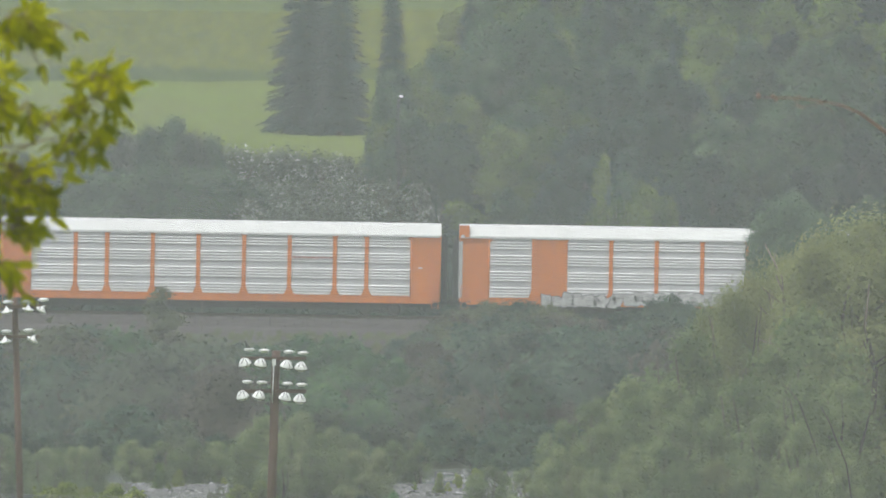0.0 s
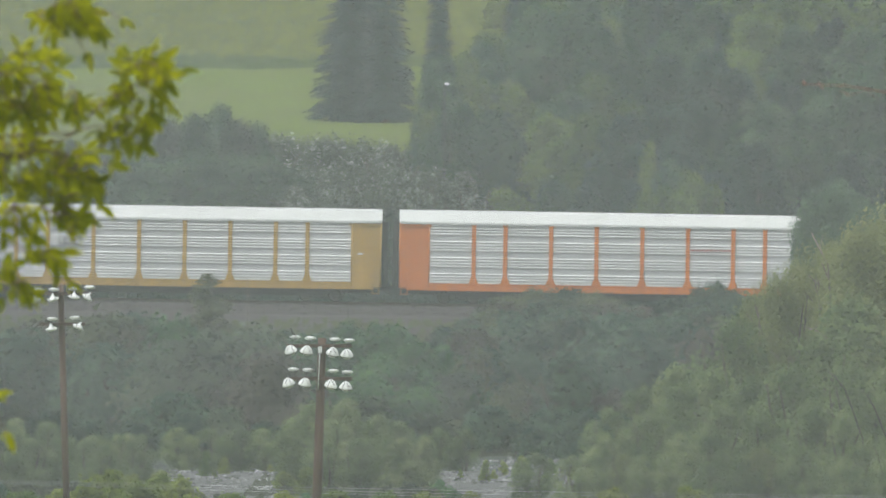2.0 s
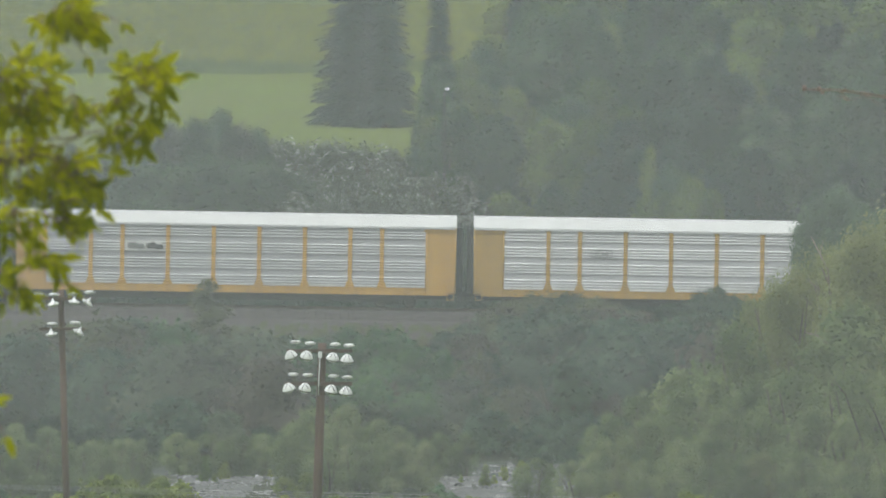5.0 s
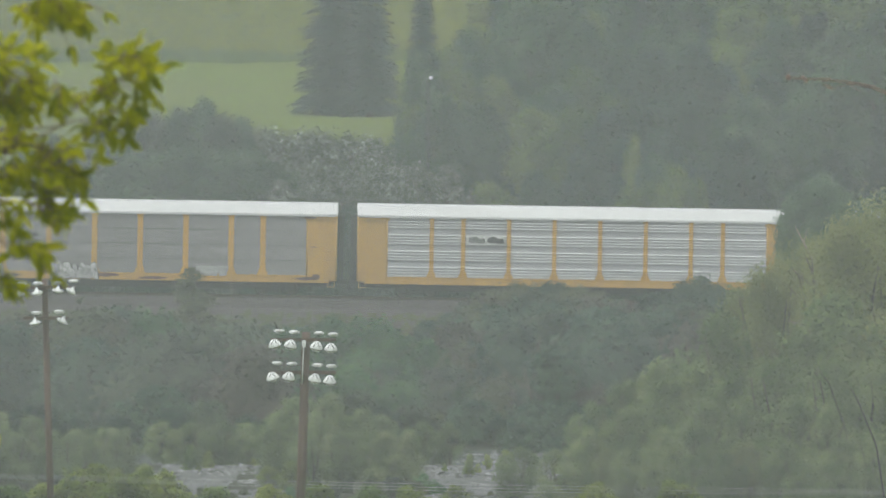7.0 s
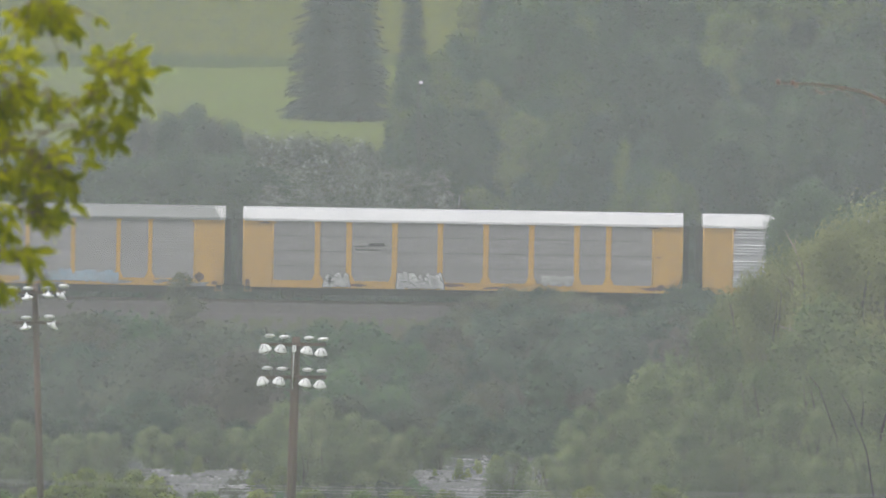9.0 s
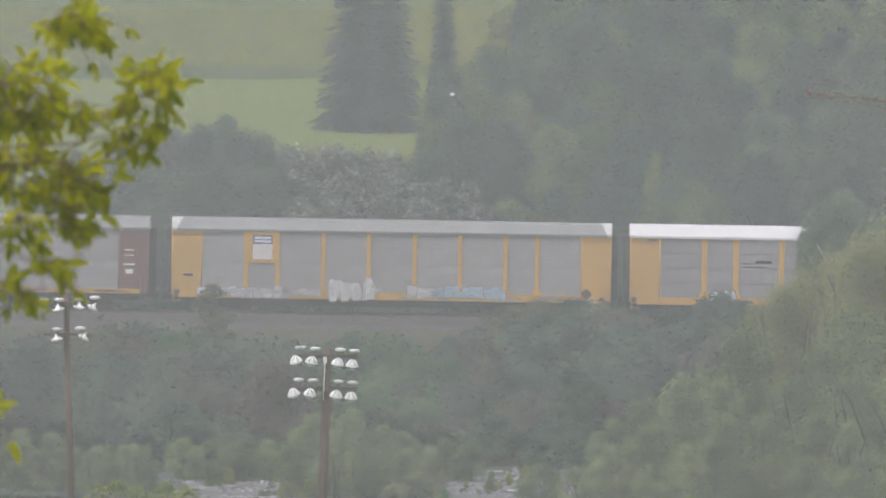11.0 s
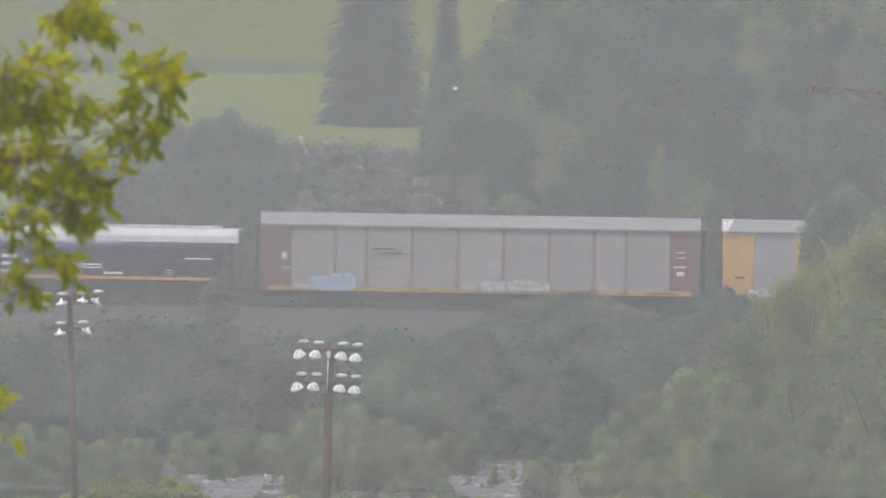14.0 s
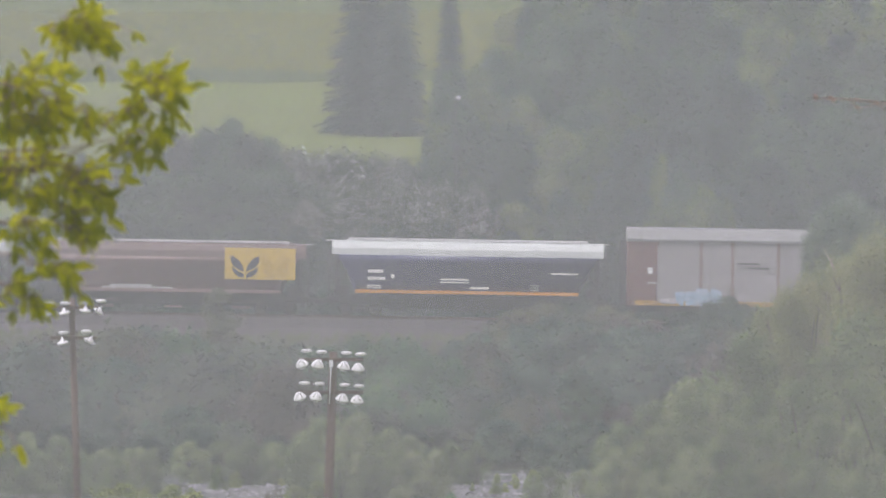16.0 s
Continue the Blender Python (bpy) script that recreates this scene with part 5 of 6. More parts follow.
    # low willows and bushes on the near shore, with two openings to the water
    for u, v, d, w, i in ((590, 725, 436, 1.0, 0), (600, 712, 432, 1.1, 0), (600, 718, 434, 1.1, 2), (660, 735, 433, 1.1, 0), (700, 742, 432, 1.0, 0), (735, 775, 434, 0.8, 2),
                          (20, 745, 432, 1.1, 0), (80, 760, 430, 1.1, 2), (150, 780, 432, 1.2, 0), (-50, 740, 430, 1.1, 0), (220, 790, 433, 1.2, 2), (245, 800, 432, 0.9, 0),
                          (-110, 760, 428, 1.1, 2), (600, 790, 420, 1.0, 0), (620, 800, 418, 1.3, 2), (700, 805, 419, 1.3, 0), (740, 830, 417, 0.9, 0), (50, 815, 414, 1.4, 2), (150, 825, 416, 1.4, 0),
                          (230, 840, 414, 1.0, 2), (-60, 810, 414, 1.4, 0), (-160, 790, 416, 1.3, 2)):
        for side in (-1, 1):
            willow.top(u + side * 26 + rng.uniform(-6, 6), v + rng.uniform(-14, 10), d + rng.uniform(-2, 2), 9, rng, w * rng.uniform(0.95, 1.25), i if side < 0 else 3)
    for u, v, d, w, i in ((335, 792, 469, 2.0, 0), (385, 800, 470, 1.9, 2), (435, 796, 468, 2.0, 0), (480, 790, 470, 2.0, 0), (530, 770, 467, 2.0, 2), (790, 800, 469, 1.6, 0), (840, 806, 470, 1.5, 2)):
        willow.top(u, v, d, 9, rng, w * 0.75, i)
    for k in range(16):
        u = rng.uniform(830, 1070) if k % 4 else rng.uniform(350, 490)
        light.put((u - 784) * 440 / F, rng.uniform(432, 462), rng.uniform(0.08, 0.22), rng.uniform(1.0, 1.6), rng)
    for u, v, d, w in ((205, 838, 352, 1.2), (300, 846, 350, 1.3), (335, 852, 348, 1.2), (265, 856, 346, 1.2), (250, 842, 400, 1.1), (300, 836, 402, 1.2), (335, 842, 398, 1.0), (520, 838, 402, 1.2), (560, 830, 400, 1.2), (1100, 868, 360, 1.3), (1240, 866, 358, 1.3), (850, 872, 372, 1.2),
                       (60, 872, 356, 1.6), (130, 870, 352, 1.5), (-30, 868, 354, 1.6), (430, 874, 360, 1.6), (520, 872, 362, 1.6), (610, 870, 358, 1.6), (700, 872, 360, 1.6), (770, 874, 357, 1.5)):
        light.top(u, v, d, 4, rng, w, 0 if 190 < u < 350 or u > 800 else None)
    # low growth along the near shore
    for k in range(44):
        u = -90 + k * 27 + rng.uniform(-9, 9)
        d = rng.uniform(386, 399)
        low = 0.45 if 330 < u < 520 or 800 < u < 1080 else 0.8
        shrub.put((u - 784) * d / F, d, low * rng.uniform(0.25, 0.42), rng.uniform(0.8, 1.1), rng, which=rng.choice((1, 2, 6, 6)))
    # dead limbs that stand out of the willows
    for (a, b, d) in (((1490, 490), (1452, 412), 426), ((1482, 600), (1440, 580), 409), ((1512, 690), (1478, 655), 386), ((1565, 725), (1542, 690), 376)):
        bm = bmesh.new()
        p, q = sighted(*a, d), sighted(*b, d)
        foot = Vector((p.x + 1.2, d + 2.5, ground_z(p.x + 1.2, d + 2.5) - 0.2))
        tube(bm, [foot, foot.lerp(p, 0.6) + Vector((0.3, 1.0, 0)), p, p.lerp(q, 0.5) + Vector((0, 0, 0.06)), q], [r * (1 if d > 400 else 0.45) for r in (0.09, 0.07, 0.055, 0.04, 0.015)], 6)
        rod(bm, p.lerp(q, 0.6), p.lerp(q, 0.8) + Vector((0.35, 0, 0.25)), 0.025 if d > 400 else 0.012, 0.008, 5)
        dead = part("dead_limb", bm, PALE_BARK if d > 400 else BARK, None)
        tagged(dead, "bare pale dead limb among willow leaves" if d > 400 else "thin dark bare limb among willow leaves", "dead branch", "dead limbs")


def build_grass():
    """Tufts on the meadow, the field's edge and the bank."""
    rng = np.random.default_rng(77)
    for name, label, n, size, zone in (("bank_grass", "coarse weeds and grass on the railway bank", 15000, 0.34, (506, 591, -40, 34)),
                                       ("meadow_weeds", "tall weeds and grass of the rough meadow", 16000, 0.42, (856, 1085, -52, 16)),
                                       ("field_edge_weeds", "taller dark green weeds along the field's head", 1900, 0.6, (852, 864, -46, 2))):
        y = rng.uniform(zone[0], zone[1], n)
        x = rng.uniform(zone[2], zone[3], n)
        a = rng.uniform(-1.1, 1.1, n)
        h = size * rng.uniform(0.5, 1.3, n)
        verts, faces = [], []
        for k in range(n):
            z = ground_z(x[k], y[k]) - 0.05
            c, s = math.cos(a[k]) * h[k] * 0.4, math.sin(a[k]) * h[k] * 0.4
            i = len(verts)
            verts += [(x[k] - c, y[k] - s, z), (x[k] + c, y[k] + s, z), (x[k] + c * 1.3, y[k] + s * 1.3, z + h[k]), (x[k] - c * 1.1, y[k] - s * 1.1, z + h[k] * 0.8)]
            faces.append((i, i + 1, i + 2, i + 3))
        me = bpy.data.meshes.new(name)
        me.from_pydata(verts, [], faces)
        me.materials.append({"bank_grass": GRASS_BLADE, "meadow_weeds": WEEDS}.get(name, EDGE_WEEDS))
        me.normals_split_custom_set_from_vertices([(0, -0.5, 0.86)] * len(verts))
        tagged(new(name, me), label, "grass", kind="stuff")


# ---- lamp poles on the playing field ----


def floodlight_mesh(kind):
    bm = bmesh.new()
    if kind == "cap":
        lathe(bm, [(0.07, -0.06), (0.11, -0.045), (0.148, -0.012), (0.148, 0.012), (0.11, 0.045), (0.07, 0.055)], 14)
        box(bm, -0.17, 0.17, -0.04, 0.04, -0.02, 0.02)
    else:
        # a bell-shaped enamelled reflector with its socket and glass
        if kind == "bell":
            lathe(bm, [(0.03, 0.125), (0.08, 0.105), (0.125, 0.06), (0.165, 0.0), (0.19, -0.055), (0.195, -0.075), (0.175, -0.075), (0.1, -0.04)], 18)
            # the strap that holds the glass
            lathe(bm, [(0.19, -0.078), (0.202, -0.082), (0.202, -0.102), (0.185, -0.1)], 18, slot=1)
        else:
            lathe(bm, [(0.025, 0.13), (0.04, 0.08), (0.07, 0.03), (0.14, -0.03), (0.215, -0.07), (0.22, -0.085), (0.19, -0.08), (0.1, -0.04)], 16)
    me = bpy.data.meshes.new("reflector" if kind != "cap" else "cap")
    bm.to_mesh(me)
    bm.free()
    me.materials.append(LAMP_WHITE if kind != "cap" else LAMP_GREY)
    me.materials.append(WHEEL)
    return me


def glass_mesh():
    bm = bmesh.new()
    lathe(bm, [(0.18, -0.09), (0.165, -0.125), (0.11, -0.15), (0.04, -0.16)], 14)
    me = bpy.data.meshes.new("lens")
    bm.to_mesh(me)
    bm.free()
    me.materials.append(LAMP_WHITE)
    return me


def lamp_pole(label, d, top, foot, radius, arms, lamps, shape):
    """A leaning wooden pole with crossarms; lamps: chart places of cap and reflector, and the reflector's turn."""
    t, f = sighted(*top, d), sighted(*foot, d)
    k = (0.1 - f.z) / (f.z - t.z)
    base = f + (f - t) * k
    base.z = ground_z(base.x, d) - 0.4
    pole = thing("floodlight_pole", label, "light pole", "poles of the playing field", Matrix.Translation(base))
    inv = Matrix.Translation(-base)
    bm = bmesh.new()
    rod(bm, (0, 0, 0), t - base, radius * 1.12, radius * 0.9, 14)
    part("shaft", bm, WOOD_POLE, pole)
    for u0, u1, v in arms:
        a, b = sighted(u0, v, d) - base, sighted(u1, v + (u1 - u0) * 0.03, d) - base
        bm = bmesh.new()
        off = Vector((0, -radius - 0.05, 0))
        box(bm, a.x, b.x, a.y + off.y - 0.05, a.y + off.y + 0.05, min(a.z, b.z) - 0.025, max(a.z, b.z) + 0.025)
        part("crossarm", bm, WOOD_POLE, pole)
    cap, lens = LAMP_MESHES["cap"], LAMP_MESHES["lens"]
    bell = LAMP_MESHES[shape]
    for (cu, cv), (bu, bv), tilt, side in lamps:
        c = sighted(cu, cv, d) - base + Vector((0, -radius - 0.2, 0))
        b = sighted(bu, bv, d) - base + Vector((0, -radius - 0.25, 0))
        lamp = piece("floodlight", bell, pole, Matrix.Translation(b) @ Euler((radians(tilt), radians(side), 0)).to_matrix().to_4x4() @ Matrix.Scale(1.05 if shape == "bell" else 0.88, 4), "white enamelled floodlight")
        piece("lens", lens, lamp)
        piece("cap", cap, pole, Matrix.Translation(c), "flat aluminium cap")
        bm = bmesh.new()
        rod(bm, b + Vector((0, 0.03, 0.08)), c, 0.008, n=6)
        rod(bm, c, c + Vector((0, 0.2, -0.12)), 0.012, n=6)
        # the yoke that straps the reflector
        for e in (-1, 1):
            rod(bm, b + Vector((0.02 * e, -0.13, 0.11)), b + Vector((0.1 * e, -0.2, -0.05)), 0.011, n=5)
        part("bracket", bm, BLACK, pole)
    return pole


LAMP_MESHES = {"cap": floodlight_mesh("cap"), "bell": floodlight_mesh("bell"), "trumpet": floodlight_mesh("trumpet"), "lens": glass_mesh()}


def build_poles():
    p = lamp_pole("brown wooden pole with eight white floodlights on crossarms", 300, (587, 600), (578, 882), 0.145, ((524, 640, 612), (522, 640, 670)),
                  [((540, 598), (531, 620), 14, -18), ((566, 600), (560, 621), 14, 12), ((610, 602), (606, 624), 14, 12), ((635, 604), (631, 627), 14, 5),
                   ((536, 655), (527, 678), 14, -18), ((562, 656), (557, 678), 14, 12), ((607, 658), (603, 681), 14, 12), ((632, 660), (629, 684), 14, 5)], "bell")
    bm = bmesh.new()
    a = sighted(583, 618, 299.7) - p.location
    rod(bm, a, a + Vector((-0.06, 0, -1.3)), 0.02, n=6)
    box(bm, a.x - 0.06, a.x + 0.06, a.y - 0.06, a.y + 0.06, a.z - 0.15, a.z + 0.05)
    part("conduit", bm, LAMP_GREY, p, "grey conduit and junction box")
    # a small bird that sits on one of the caps all the while
    at = sighted(541, 596, 299.6)
    bird = thing("bird", "small dark bird perched on a floodlight cap", "bird", "", Matrix.Translation(at + Vector((-0.08, -0.1, 0.02))) @ Matrix.Scale(1.3, 4))
    bm = bmesh.new()
    lathe(bm, [(0.008, 0.0), (0.03, 0.03), (0.036, 0.075), (0.026, 0.12), (0.01, 0.14)], 10, Matrix.Rotation(radians(-18), 4, "Y"))
    part("body", bm, MARK_DARK, bird)
    bm = bmesh.new()
    lathe(bm, [(0.006, -0.028), (0.024, -0.01), (0.024, 0.012), (0.008, 0.028)], 10, Matrix.Translation((-0.055, 0, 0.15)))
    rod(bm, (-0.07, 0, 0.15), (-0.105, 0, 0.145), 0.007, 0.002, 6)
    part("head", bm, MARK_DARK, bird)
    bm = bmesh.new()
    rod(bm, (0.01, 0, 0.04), (0.06, 0, -0.03), 0.016, 0.008, 6)
    part("tail", bm, MARK_DARK, bird)
    lamp_pole("thin brown wooden pole with six white floodlights", 300, (124, 505), (134, 882), 0.105, ((78, 180, 520), (86, 168, 574)),
              [((85, 514), (80, 531), 5, -25), ((113, 514), (111, 527), 5, -10), ((148, 513), (149, 523), 5, 8), ((176, 510), (174, 525), 5, 35),
               ((110, 566), (108, 580), 5, -8), ((150, 564), (158, 577), 5, 30)], "trumpet")
    # a small street lamp on the far hillside
    top, d = sighted(803, 150, 645), 645
    z = ground_z(top.x, d)
    lamp = thing("street_lamp", "small street lamp on a thin dark pole among trees", "street lamp", "", Matrix.Translation((top.x, d, z - 0.3)))
    bm = bmesh.new()
    rod(bm, (0, 0, 0), (0, 0, top.z - z + 0.2), 0.09, 0.06)
    rod(bm, (0, 0, top.z - z + 0.1), (0.35, -0.1, top.z - z + 0.3), 0.03)
    part("mast", bm, BLACK, lamp)
    bm = bmesh.new()
    lathe(bm, [(0.05, 0.08), (0.13, 0.03), (0.15, -0.06), (0.06, -0.1)], 12, Matrix.Translation((0.18, -0.12, top.z - z + 0.3)))
    part("lamp_head", bm, LAMP_WHITE, lamp, "white lamp head")
    # a thin stake beside the track
    st = sighted(455, 500, 588)
    bm = bmesh.new()
    rod(bm, (st.x, 588, ground_z(st.x, 588) - 0.3), (st.x, 588, st.z), 0.01, 0.01, 6)
    tagged(part("marker_stake", bm, PALE_BARK, None), "thin weathered marker stake beside the railway", "stake")


def build_wires():
    """Three overhead wires across the foot of the valley, on plain poles beyond both ends of the view."""
    ends = (-34.0, 38.0)
    d = 335.0
    hung = (3.8, 2.58)
    for x, z in zip(ends, hung):
        foot = ground_z(x, d) - 0.4
        ob = thing("utility_pole", "plain wooden utility pole carrying three wires", "utility pole", "poles of the wire line", Matrix.Translation((x, d, foot)))
        bm = bmesh.new()
        rod(bm, (0, 0, 0), (0, 0, z - foot + 0.7), 0.12, 0.09, 10)
        part("shaft", bm, WOOD_POLE, ob)
        part("crossarm", boxes((-0.06, 0.06, -0.6, 0.6, z - foot - 0.18, z - foot - 0.04)), WOOD_POLE, ob)
    for k in range(3):
        bm = bmesh.new()
        pts = []
        for i in range(25):
            f = i / 24
            sag = 0.4 * ((2 * f - 1) ** 2 - 1)
            pts.append(Vector((ends[0] + (ends[1] - ends[0]) * f, d - 0.4 + 0.4 * k, hung[0] + (hung[1] - hung[0]) * f + sag - 0.13 * k * (1 - abs(2 * f - 1)))))
        tube(bm, pts, [0.0034] * len(pts), 5)
        tagged(part("overhead_wire", bm, WIRE, None), "thin bare overhead wire sagging between poles", "wire", "overhead wires")


# ---- the ash tree close by ----


def leaflet_mesh(length, width):
    """One pointed leaflet, folded along its midrib and curved down."""
    bm = bmesh.new()
    n = 6
    mid, left, right = [], [], []
    for k in range(n + 1):
        f = k / n
        w = width * math.sin(math.pi * f ** 0.8) ** 0.9 * 0.5 if 0 < k < n else 0.0
        z = -0.35 * length * f * f
        mid.append(bm.verts.new((length * f, 0, z)))
        if w:
            left.append(bm.verts.new((length * f, w, z + w * 0.35)))
            right.append(bm.verts.new((length * f, -w, z + w * 0.35)))
    for side, flip in ((left, False), (right, True)):
        for k in range(n):
            a = [mid[k], mid[k + 1]] + ([side[k]] if k < n - 1 else []) + ([side[k - 1]] if k > 0 else [])
            f = bm.faces.new(a if flip is False else a[::-1])
            f.smooth = True
    me = bpy.data.meshes.new("leaflet")
    bm.to_mesh(me)
    bm.free()
    me.materials.append(ASH_LEAF)
    return me


def thing_part(name, parent):
    """A part whose mesh is filled later."""
    return piece(name, bpy.data.meshes.new(name), parent)


def build_ash():
    rng = random.Random(9)
    d = 30.0
    trunk_x = -3.1
    base = Vector((trunk_x, d, ground_z(trunk_x, d) - 0.3))
    ash = thing("ash_tree", "young ash tree with bright yellow-green compound leaves", "tree", "", Matrix.Translation(base))
    bm = bmesh.new()
    rod(bm, (0, 0, 0), (0.1, 0, 3.2), 0.13, 0.1, 12)
    rod(bm, (0.1, 0, 3.2), (0.25, 0.1, 6.2), 0.1, 0.04, 12)
    part("trunk", bm, BARK, ash)
    # sprays in the view: the limb's bend, the spray's middle and half widths, and its depth
    sprays = [((60, 130), (152, 30), (72, 52), 0.1), ((150, 237), (268, 150), (56, 56), 0.0), ((120, 250), (240, 232), (52, 32), 0.2), ((-60, 200), (58, 160), (78, 78), -0.2),
              ((90, 190), (168, 186), (40, 26), 0.05), ((-60, 300), (48, 285), (76, 62), 0.15), ((60, 275), (152, 297), (52, 46), -0.1), ((20, 330), (125, 352), (72, 42), 0.1),
              ((40, 370), (138, 402), (34, 26), 0.0), ((-40, 380), (62, 392), (56, 34), -0.15), ((-30, 430), (88, 462), (56, 34), 0.0), ((-60, 470), (30, 505), (44, 42), 0.1),
              ((-120, 690), (-10, 722), (24, 36), 0.0)]
    # single leaves that reach out past the sprays: stalk and tip
    lone = [((205, 20), (262, 52)), ((285, 110), (298, 55)), ((312, 135), (368, 122)), ((300, 180), (345, 212)), ((190, 290), (248, 300)), ((165, 345), (218, 385)),
            ((120, 490), (170, 520)), ((165, 90), (182, 125)), ((14, 745), (44, 800)), ((5, 705), (40, 690)), ((60, 500), (55, 545)), ((18, 520), (20, 565))]
    long_leaf, short_leaf = leaflet_mesh(0.066, 0.027), leaflet_mesh(0.052, 0.023)
    px = d / F
    for k, (bend, mid, half, dy) in enumerate(sprays):
        start = Vector((0.12, 0, sighted(0, bend[1] + 60, d).z - base.z))
        p = [start, *[sighted(*q, d) - base + Vector((0, dy, 0)) for q in (bend, mid)]]
        limb = bmesh.new()
        rod(limb, p[0], p[1], 0.008, 0.0036, 6)
        path = [p[1].lerp(p[2], f / 5) + Vector((0, 0, 0.03 * math.sin(math.pi * f / 5))) for f in range(6)]
        tube(limb, path, [0.0036 - 0.0004 * q for q in range(6)], 5)
        twig = thing_part("limb", ash)
        places = []
        for n in range(max(3, int(math.pi * half[0] * half[1] / (500 if mid[1] < 330 else 800)))):
            a, r = rng.random() * math.tau, math.sqrt(rng.random()) * 0.95
            places.append((Vector((math.cos(a) * half[0] * r, rng.uniform(-70, 70), -math.sin(a) * half[1] * r)) * px, None))
        for a, b in lone:
            if min(range(len(sprays)), key=lambda q: math.dist(sprays[q][1], a)) == k:
                o = sighted(*a, d) - base - p[2]
                places.append((Vector((o.x, 0.0, o.z)), sighted(*b, d) - sighted(*a, d)))
        for off, reach in places:
            o = p[2] + off
            if reach is None:
                # leaves radiate from the twig and hang a little
                turn = math.atan2(off.z, off.x + half[0] * px * 0.4) + rng.uniform(-0.9, 0.9)
                way = Vector((math.cos(turn), rng.uniform(-0.5, 0.5), math.sin(turn) - 0.25)).normalized()
                length = rng.uniform(0.06, 0.11)
                o = o - way * length * 0.9
            else:
                way, length = reach.normalized(), max(0.01, reach.length - 0.06)
            near = min(path, key=lambda q: (q - o).length)
            rod(limb, near, o, 0.0024, 0.0018, 4)
            end = o + way * length
            rod(limb, o, end, 0.0018, 0.0012, 4)
            face = Vector((rng.uniform(-0.5, 0.5), -rng.uniform(0.3, 1.2), rng.uniform(0.2, 1.1))).normalized()
            across = way.cross(face).normalized()
            leaflets = [(1.0, way, 1.0)]
            for q in range(rng.choice((2, 2, 3)) if reach is None else 1):
                for e in (-1, 1):
                    leaflets.append((0.9 - 0.36 * q, (across * e * 0.9 + way * rng.uniform(0.4, 0.8) + Vector((0, 0, rng.uniform(-0.4, 0.05)))).normalized(), rng.uniform(0.7, 1.0) if reach is None else 0.55))
            for g, w, size in leaflets:
                tip = face + Vector((rng.uniform(-0.4, 0.4), rng.uniform(-0.4, 0.4), rng.uniform(-0.4, 0.4)))
                side = w.cross(tip).normalized()
                m = Matrix((w, -side, side.cross(w).normalized())).transposed().to_4x4()
                m.translation = o.lerp(end, g)
                piece("leaflet", rng.choice((long_leaf, short_leaf)), twig, m @ Matrix.Diagonal((size, size, size, 1)))
        limb.to_mesh(twig.data)
        limb.free()
        twig.data.materials.append(TWIG_BARK)


def build_bare_tree():
    """A leafless sapling whose longest twig reaches into the view."""
    d = 45.0
    x = 4.5
    base = Vector((x, d, ground_z(x, d) - 0.3))
    tree = thing("bare_sapling", "leafless sapling with a long thin reddish twig", "tree", "", Matrix.Translation(base))
    bm = bmesh.new()
    fork = sighted(2150, 420, d) - base
    rod(bm, (0, 0, 0), fork, 0.05, 0.03, 10)
    rod(bm, fork, fork + Vector((0.3, 0.2, 1.6)), 0.03, 0.012, 8)
    part("trunk", bm, BARK, tree)
    bm = bmesh.new()
    pts = [fork, *[sighted(u, v, d) - base for u, v in ((1800, 290), (1690, 232), (1650, 202), (1622, 181), (1588, 166), (1545, 158), (1500, 153), (1440, 151))]]
    radii = [0.026, 0.016, 0.0098, 0.0068, 0.0052, 0.0042, 0.0034, 0.0028, 0.0022]
    tube(bm, pts, radii, 7)
    # buds and a small withered leaf
    for u, v, r in ((1440, 149, 0.007), (1466, 150, 0.005), (1472, 156, 0.005), (1512, 152, 0.004)):
        r *= 1.4
        lathe(bm, [(r * 0.3, -r * 1.4), (r, 0), (r * 0.3, r * 1.4)], 6, Matrix.Translation(sighted(u, v, d) - base))
    rod(bm, sighted(1500, 153, d) - base, sighted(1522, 172, d) - base, 0.002, 0.001, 5)
    rod(bm, sighted(1545, 158, d) - base, sighted(1575, 180, d) - base, 0.002, 0.001, 5)
    rod(bm, sighted(1555, 160, d) - base, sighted(1518, 170, d) - base, 0.0016, 0.0012, 5)
    rod(bm, sighted(1518, 170, d) - base, sighted(1502, 163, d) - base, 0.004, 0.0015, 6)
    part("twig", bm, TWIG_BARK, tree, "long reddish-brown bare twig")


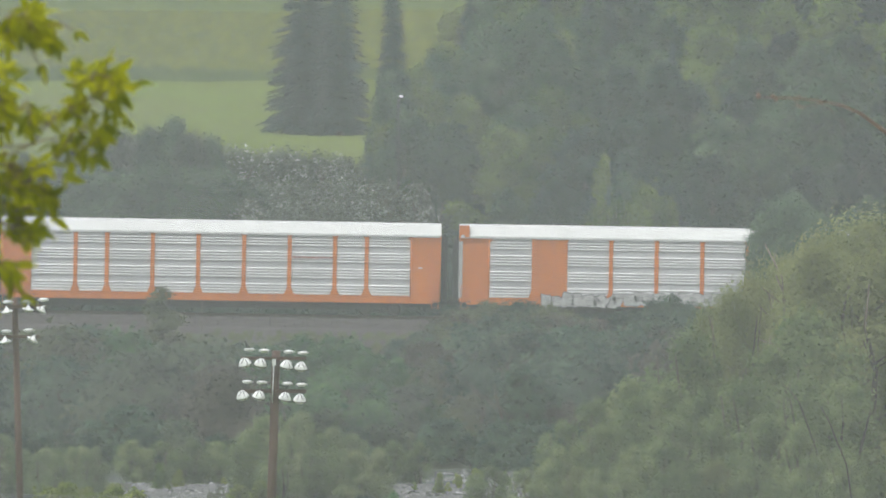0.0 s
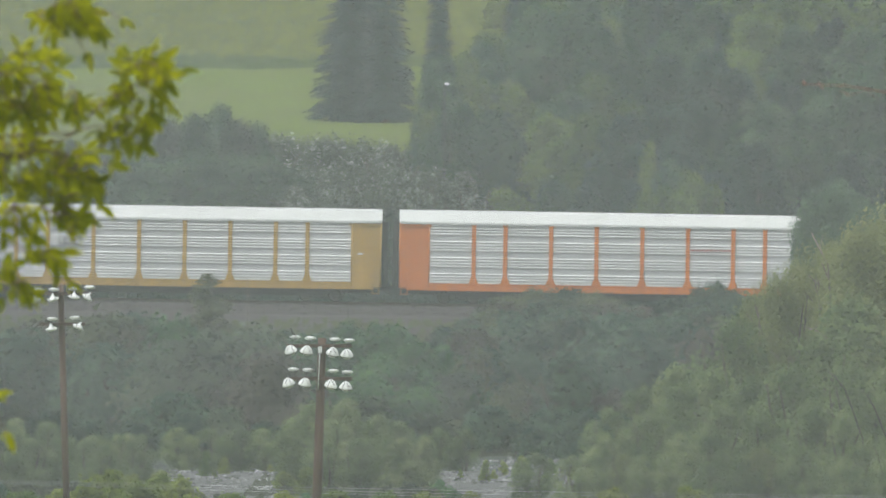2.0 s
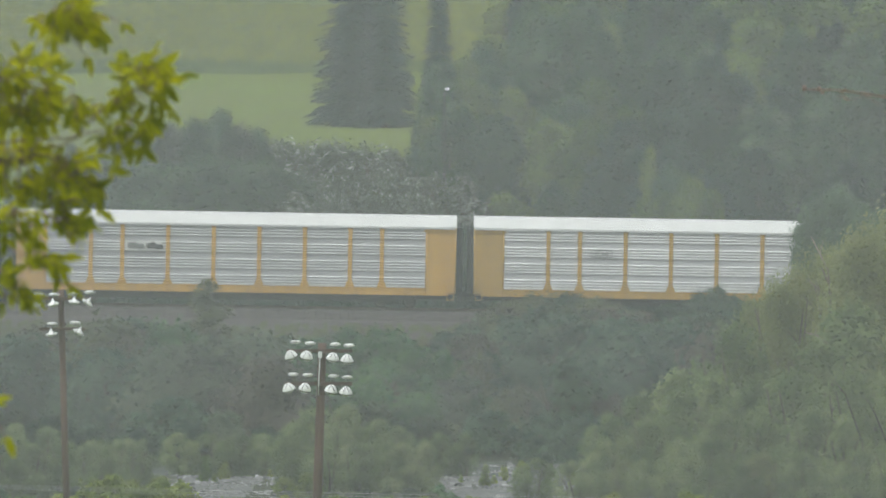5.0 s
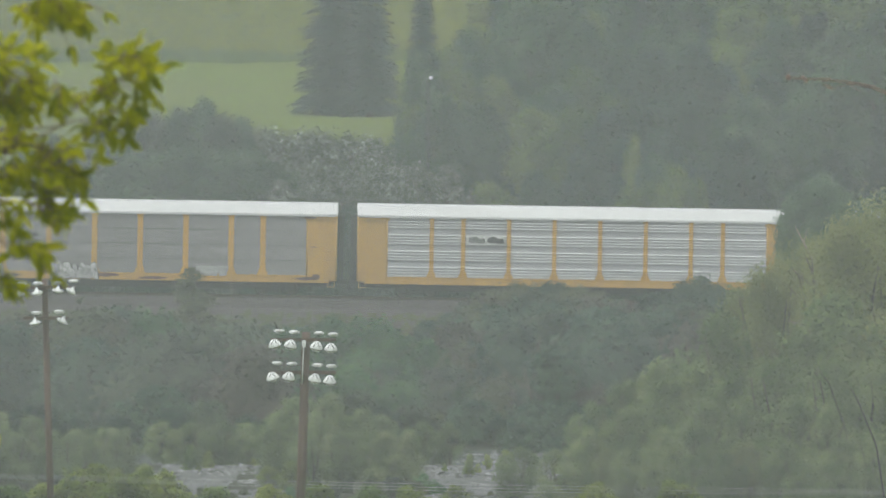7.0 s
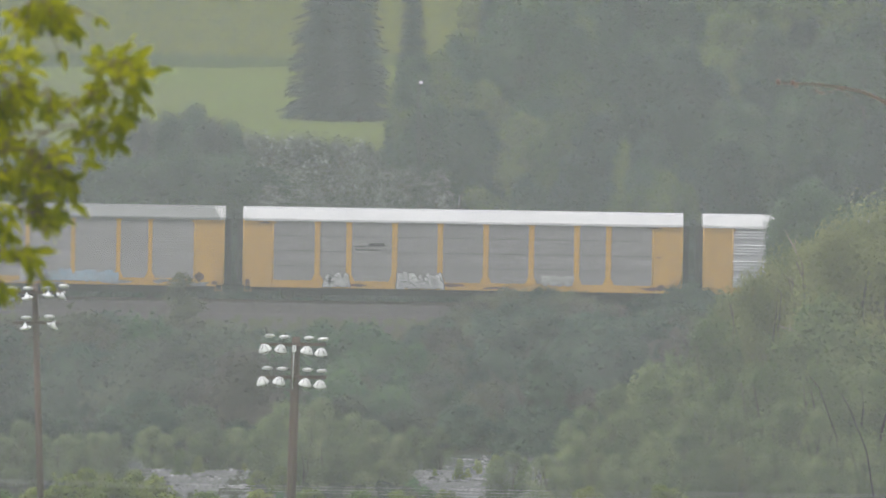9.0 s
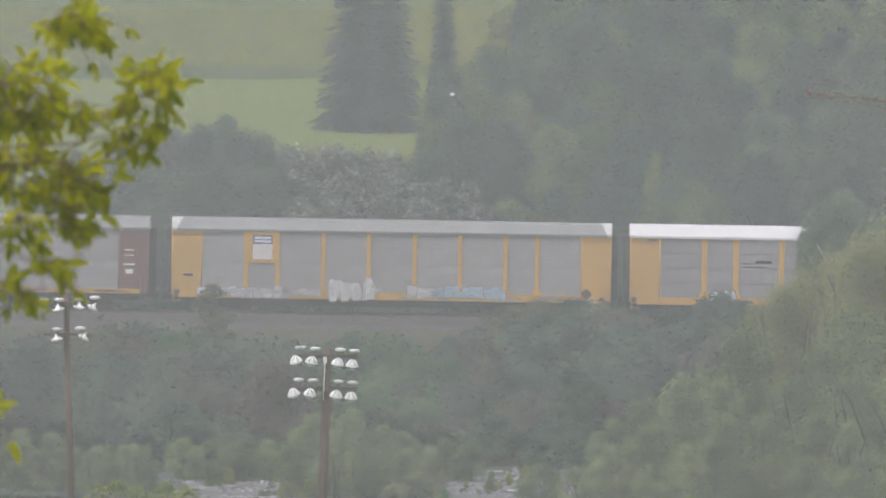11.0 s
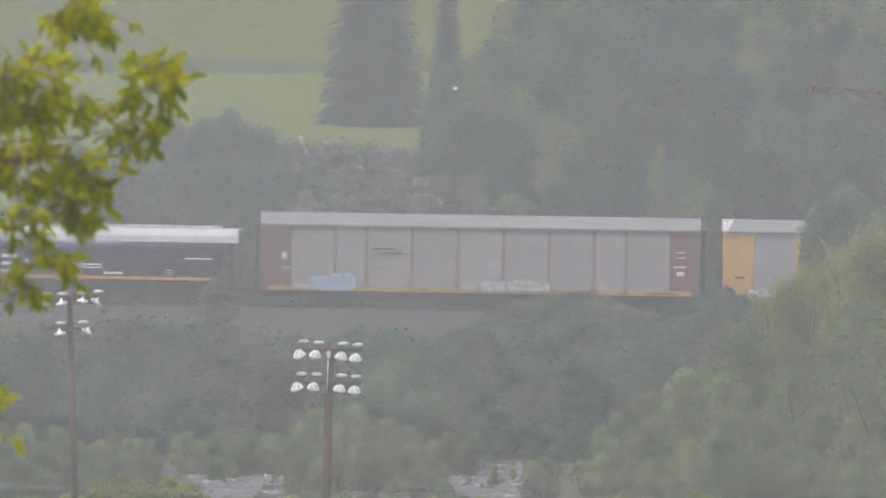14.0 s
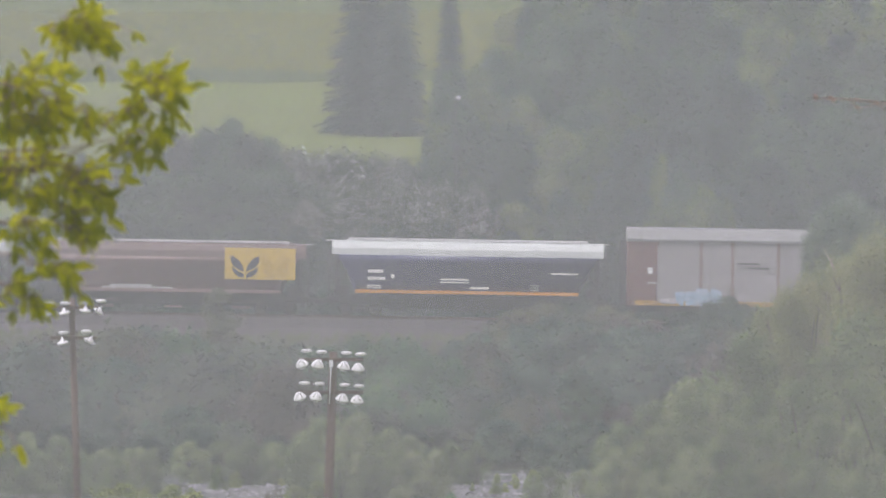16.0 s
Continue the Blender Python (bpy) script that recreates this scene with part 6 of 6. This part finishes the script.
def build_haze_sheets():
    """Flat translucent grey sheets across the valley that stand in for haze, denser towards their western ends."""
    veils = []
    for y, low, high in HAZE_SHEETS:
        m = bpy.data.materials.new("painted_haze")
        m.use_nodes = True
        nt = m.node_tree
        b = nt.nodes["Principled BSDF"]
        # the haze is put into this pale grey and its partial opacity
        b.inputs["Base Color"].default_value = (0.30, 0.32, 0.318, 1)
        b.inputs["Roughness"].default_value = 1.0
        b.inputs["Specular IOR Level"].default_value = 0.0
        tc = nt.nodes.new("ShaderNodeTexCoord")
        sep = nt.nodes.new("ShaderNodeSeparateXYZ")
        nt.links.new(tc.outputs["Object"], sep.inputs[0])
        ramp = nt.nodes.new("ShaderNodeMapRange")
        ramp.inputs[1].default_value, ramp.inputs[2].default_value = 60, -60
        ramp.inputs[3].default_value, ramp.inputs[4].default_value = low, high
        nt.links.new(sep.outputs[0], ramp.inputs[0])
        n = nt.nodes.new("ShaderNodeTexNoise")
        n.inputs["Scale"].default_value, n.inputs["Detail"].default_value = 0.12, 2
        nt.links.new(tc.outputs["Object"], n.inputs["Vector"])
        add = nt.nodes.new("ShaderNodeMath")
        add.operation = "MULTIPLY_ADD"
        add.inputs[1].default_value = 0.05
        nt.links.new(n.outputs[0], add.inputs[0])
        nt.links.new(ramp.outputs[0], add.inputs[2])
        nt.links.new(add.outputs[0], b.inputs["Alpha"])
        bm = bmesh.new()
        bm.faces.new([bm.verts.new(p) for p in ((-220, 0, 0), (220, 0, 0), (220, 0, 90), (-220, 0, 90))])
        s = part("haze_sheet", bm, m, None)
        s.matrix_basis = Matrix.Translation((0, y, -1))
        tagged(s, "flat translucent grey sheet standing in for haze", "mist", "veils of rain mist", kind="stuff")
        veils.append((s, y))
    return veils


def motions():
    lean = math.degrees(math.atan(GRADE))
    for car, x0 in TRAIN:
        # the rail head's height follows the grade
        walk(car, [(t, pose(x0 - 27.509 + s * UNIT, TRACK_Y, RAIL_Z - GRADE * (x0 - 27.509 + s * UNIT), 0, lean, 0)) for t, s in RUN])
    # the haze sheets slide east, so that their denser ends pale the valley more
    for veil, y in VEILS:
        walk(veil, [(0, pose(-36, y, -1)), (3, pose(-33, y, -1)), (6, pose(-2, y, -1)), (8.5, pose(10, y, -1)), (11, pose(22, y, -1)), (16, pose(58, y, -1))])
    for w in WHEELS:
        x, z = w.location.x, w.location.z
        walk(w, [(k / FPS, pose(x, 0, z, 0, math.degrees(run_at(k / FPS) / 0.42) % 360, 0)) for k in range(16 * FPS + 1)])



# haze sheets: distance, least and greatest opacity; the first lifts the ash's darks
HAZE_SHEETS = ((18, 0.02, 0.05), (150, 0.06, 0.18), (270, 0.10, 0.17), (365, 0.11, 0.12), (506, 0.10, 0.13), (609, 0.08, 0.18))
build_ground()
VEILS = build_haze_sheets()
build_river()
build_track()
TRAIN = build_autoracks() + build_hoppers()
build_woods()
build_poles()
build_wires()
build_ash()
build_bare_tree()
build_grass()
motions()
